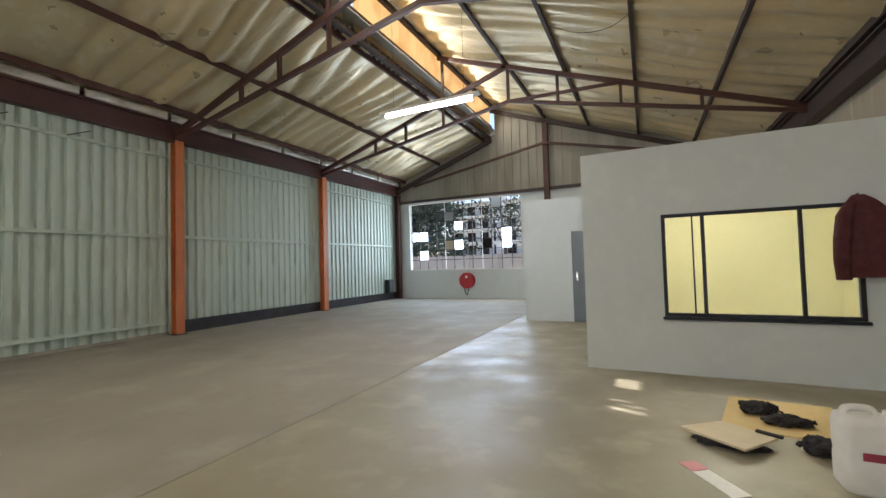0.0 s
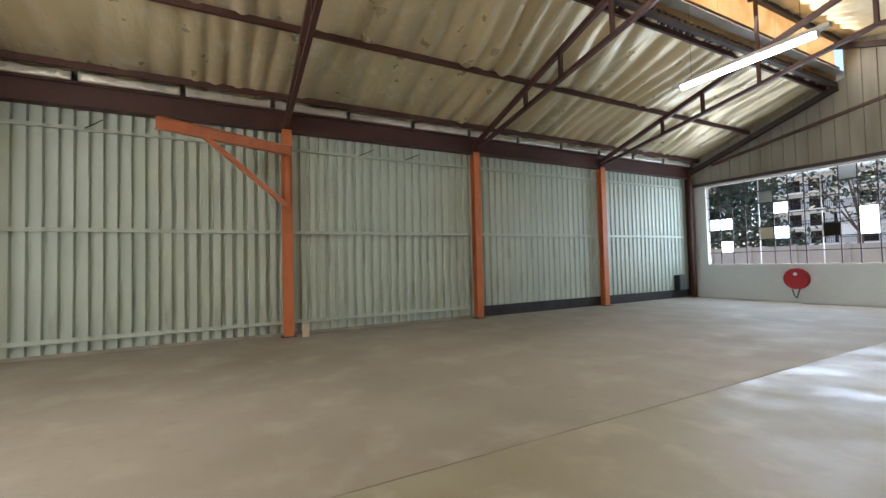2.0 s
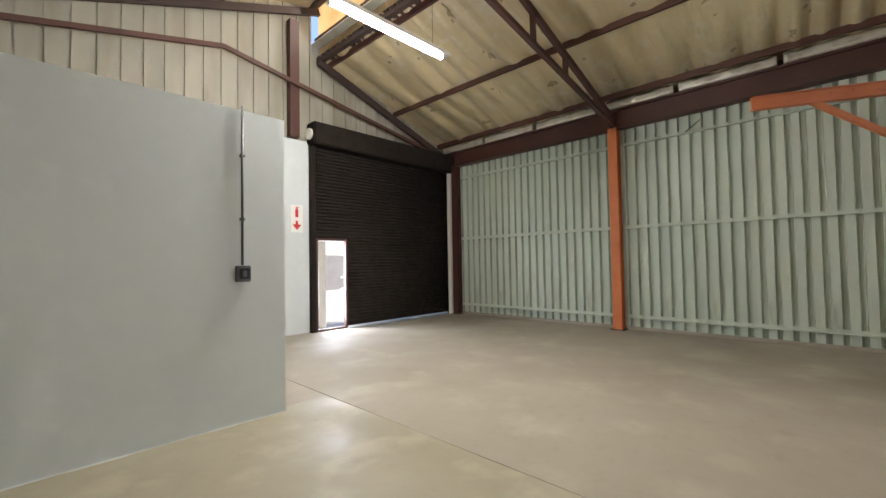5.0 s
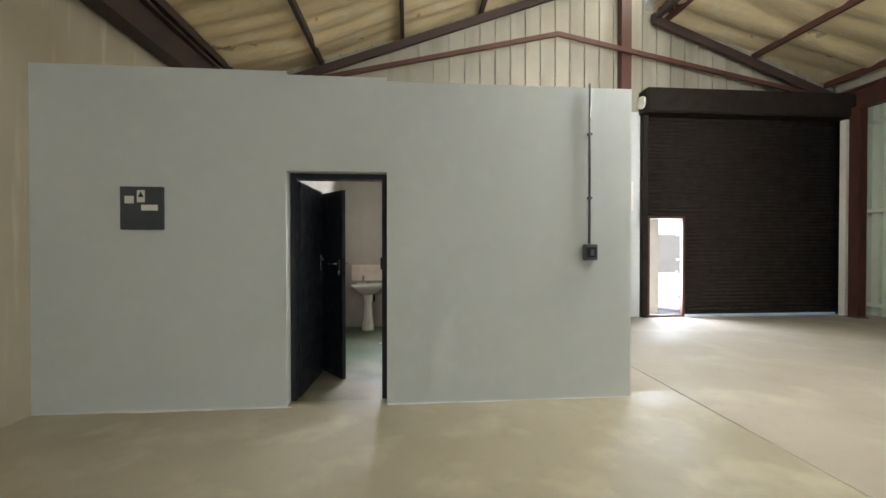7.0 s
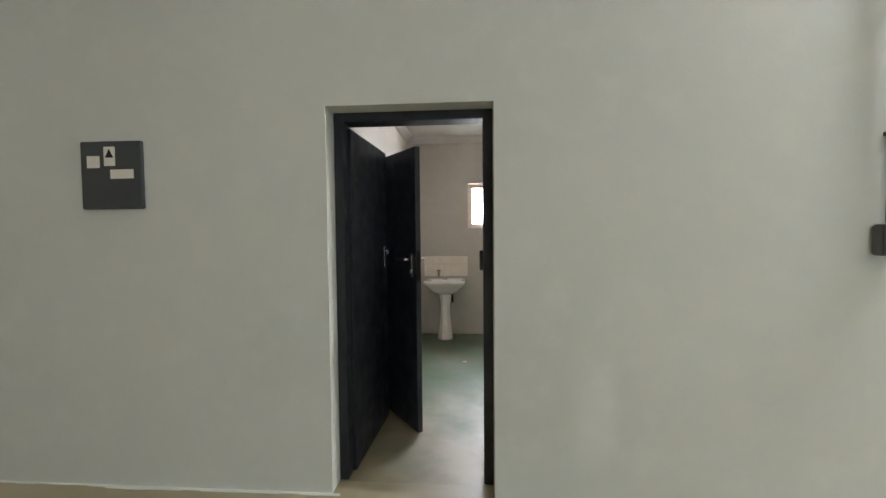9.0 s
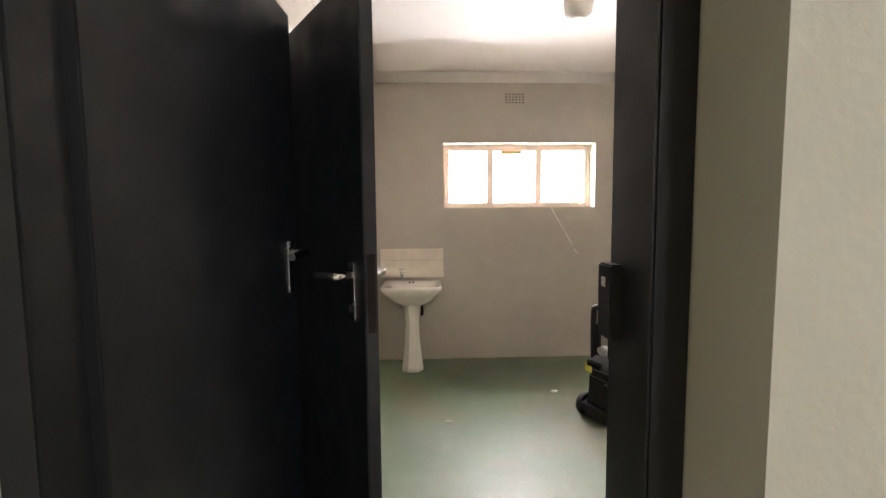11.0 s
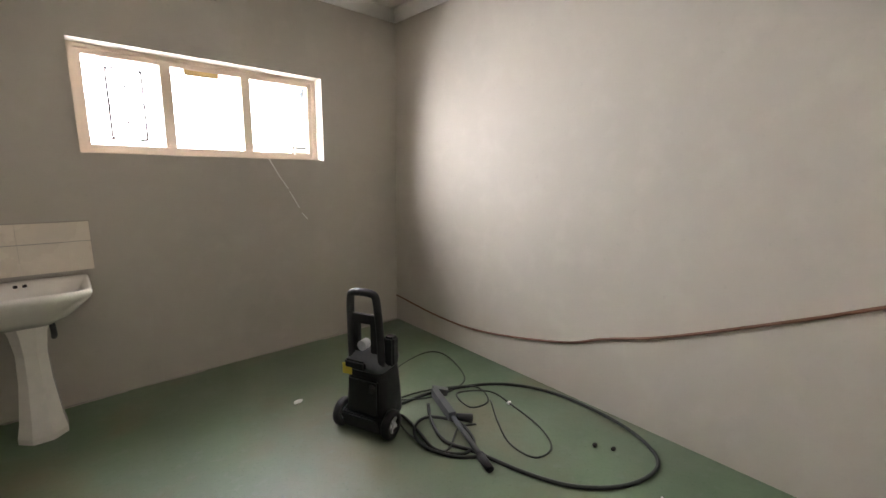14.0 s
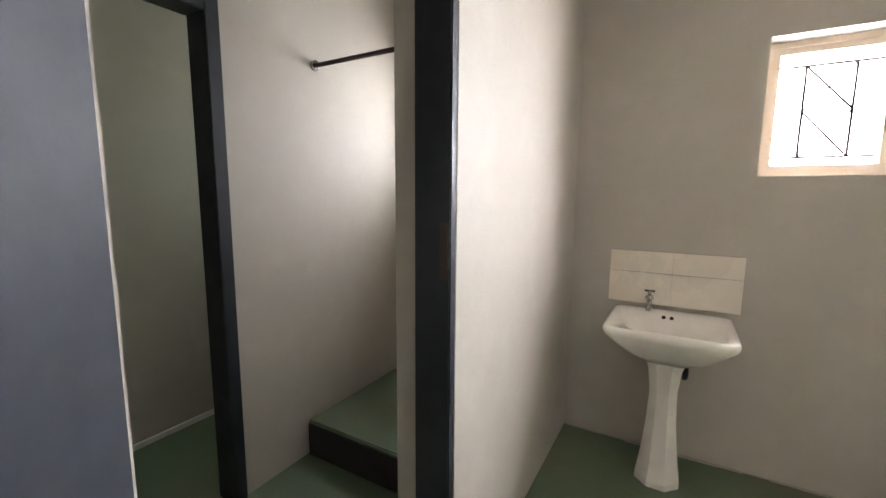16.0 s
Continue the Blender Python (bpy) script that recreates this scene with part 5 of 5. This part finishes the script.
rod(bm, (0.09, 0, 0.41), (0.09, 0, 0.455), 0.032, 16)
part("cap", bm, SIGNWHITE, can)
part("label", boxes((-0.075, 0.075, -0.1185, -0.1165, 0.20, 0.245)), LABELRED, body, "dark red label band")

# odds along the sheeted wall
flat_piece("timber_block", [(-8.72, 1.28), (-8.58, 1.28), (-8.58, 1.40), (-8.72, 1.40)], 0.0, 0.26, WOODPALE, "pale timber block standing by the column", "block", "block")
bx = thing("meter_box", "dark box beside the corner column", "box", at=(-8.895, 13.9, 0.27))
part("case", boxes((-0.10, 0.12, -0.17, 0.17, 0.0, 0.52), bevel=0.02), BLACKPL, bx)
part("lid", boxes((0.12, 0.13, -0.15, 0.15, 0.02, 0.50), bevel=0.004), GREYPL, bx)
for y in (-2.2, 2.6, 3.7):
    hk = thing("wall_hook", "thin dark steel hook on the wall rail", "hook", "wall hooks", (WX + 0.07, y, 3.86))
    bm = bmesh.new()
    rod(bm, (0, 0, 0), (0.18, 0.28, 0.12), 0.009, 8)
    part("rod", bm, DARKSTEEL, hk)
loose = thing("loose_wire", "thin dark wire hanging under the roof lining", "wire", at=(0, 7.5, 5.4))
bm = bmesh.new()
pipe(bm, [(-1.25, 0.4, roof_right(-1.25) - 5.52), (-0.6, 0.1, -0.02), (-0.1, 0, -0.12), (0.25, -0.2, roof_right(0.25) - 5.52)], 0.006, 6)
part("wire", bm, DARKSTEEL, loose)

# ---- outside ----
bw = struct("boundary_wall", boxes((-30, 30, 20.0, 20.1, -0.06, 1.75)), PRECAST, "pale precast concrete boundary wall with posts", "wall")
for k in range(30):
    x = -24 + 1.6 * k
    part("post", boxes((x - 0.06, x + 0.06, 19.94, 20.0, -0.06, 1.8)), PRECAST, bw)
def apartment_block(x, y, width, storeys):
    far = thing("apartment_building", "pale plastered apartment block with open balconies behind trees", "building", at=(x, y, -0.06))
    top = 3.0 * storeys
    part("wall", boxes((0, width, 1.6, 12, 0, top), (0, 0.4, 0, 1.6, 0, top), (width - 0.4, width, 0, 1.6, 0, top), (width * 0.52, width * 0.52 + 2.2, 0, 1.6, 0, top + 2)), PAINTWHITE, far)
    part("roof", boxes((-0.3, width + 0.3, -0.3, 12.3, top, top + 0.3)), PAINTWHITE, far)
    for j in range(storeys):
        z = 3.0 * j
        if j:
            part("balcony_slab", boxes((0.4, width - 0.4, -0.3, 1.6, z - 0.15, z + 0.15)), PAINTWHITE, far)
        part("balcony_rail", boxes(*[(0.5 + 0.24 * i, 0.54 + 0.24 * i, -0.25, -0.2, z + 0.15, z + 1.1) for i in range(int((width - 1) / 0.24))], (0.4, width - 0.4, -0.28, -0.18, z + 1.1, z + 1.18)), DARKSTEEL, far)
        for i in range(int(width / 3.2)):
            w = part("window", boxes((0.9 + 3.2 * i, 2.9 + 3.2 * i, 1.52, 1.6, z + 0.3, z + 2.4)), DARKSTEEL, far)
            part("pane", boxes((1.0 + 3.2 * i, 1.85 + 3.2 * i, 1.49, 1.52, z + 0.4, z + 2.3), (1.95 + 3.2 * i, 2.8 + 3.2 * i, 1.49, 1.52, z + 0.4, z + 2.3)), SHUTTER, w)


apartment_block(-41, 88, 22, 5)
bs = struct("yard_wall_south", boxes((-30, 30, -22.2, -22.0, -0.06, 2.0)), PRECAST, "pale precast yard wall", "wall")


def tree(x, y, h, spread, seed, n_leaf):
    r = random.Random(seed)
    t = thing("tree", "leafy dark green tree behind the boundary wall", "tree", "trees", (x, y, -0.06))
    bm = bmesh.new()
    rod(bm, (0, 0, 0), (0.1, 0, h * 0.45), 0.16, 10, 0.11)
    tips = []
    for k in range(9):
        a = k * 2.4
        tip = Vector((math.cos(a) * spread * r.uniform(0.4, 0.9), math.sin(a) * spread * r.uniform(0.3, 0.8), h * r.uniform(0.5, 0.95)))
        rod(bm, (0.1, 0, h * r.uniform(0.3, 0.45)), tip, 0.06, 7, 0.015)
        tips.append(tip)
    part("trunk", bm, BARK, t)
    vs, fs = [], []
    for k in range(n_leaf):
        c = r.choice(tips) + Vector((r.gauss(0, spread * 0.27), r.gauss(0, spread * 0.27), r.gauss(-0.2, h * 0.13)))
        u = Vector((r.uniform(-1, 1), r.uniform(-1, 1), r.uniform(-1, 1))).normalized()
        w = u.orthogonal().normalized()
        s = r.uniform(0.09, 0.20)
        i = len(vs)
        vs += [c - u * s, c + w * s * 0.45, c + u * s, c - w * s * 0.45]
        fs.append((i, i + 1, i + 2, i + 3))
    me = bpy.data.meshes.new("crown")
    me.from_pydata([tuple(q) for q in vs], [], fs)
    me.materials.append(LEAF)
    c = new("crown", me)
    c.parent = t


tree(-12.5, 23.5, 6.5, 2.6, 1, 3240)
tree(-17.0, 25.0, 8.0, 3.0, 3, 2520)
tree(-9.2, 30.0, 7.5, 2.6, 4, 936)
tree(-10.6, 22.2, 3.6, 2.0, 8, 936)
tree(-14.2, 26.5, 8.5, 3.0, 11, 2520)
tree(-16.5, 27.5, 8.0, 3.0, 12, 2160)
tree(-14.5, 22.4, 4.2, 2.2, 9, 2160)


# uneven paint line where the plaster meets the floor
def paint_line(name, x0, x1, y, side, mat, label):
    r = random.Random(int(abs(x0 * 100)) + 3)
    bm = bmesh.new()
    n = int((x1 - x0) / 0.11)
    for k in range(n):
        a, b = x0 + (x1 - x0) * k / n, x0 + (x1 - x0) * (k + 1) / n
        d = 0.006 + 0.03 * max(0, noise.noise((a * 2.3, y, 1.0)) + 0.25) + r.uniform(0, 0.008)
        box(bm, a, b, min(y, y + side * d), max(y, y + side * d), 0.0, 0.003)
    struct(name, bm, mat, label, "paint line")


paint_line("paint_edge_front", -1.97, 0.33, -4.2, 1, PLASTER, "uneven white paint spill along the wall foot")
paint_line("paint_edge_front_east", 1.18, 3.33, -4.2, 1, PLASTER, "uneven white paint spill along the wall foot")
paint_line("paint_edge_office", -0.40, 3.33, 5.607, -1, PLASTER, "uneven white paint spill along the wall foot")
paint_line("paint_edge_washroom", -1.66, 1.34, -7.84, 1, PRECAST, "bare grey strip along the washroom wall foot")
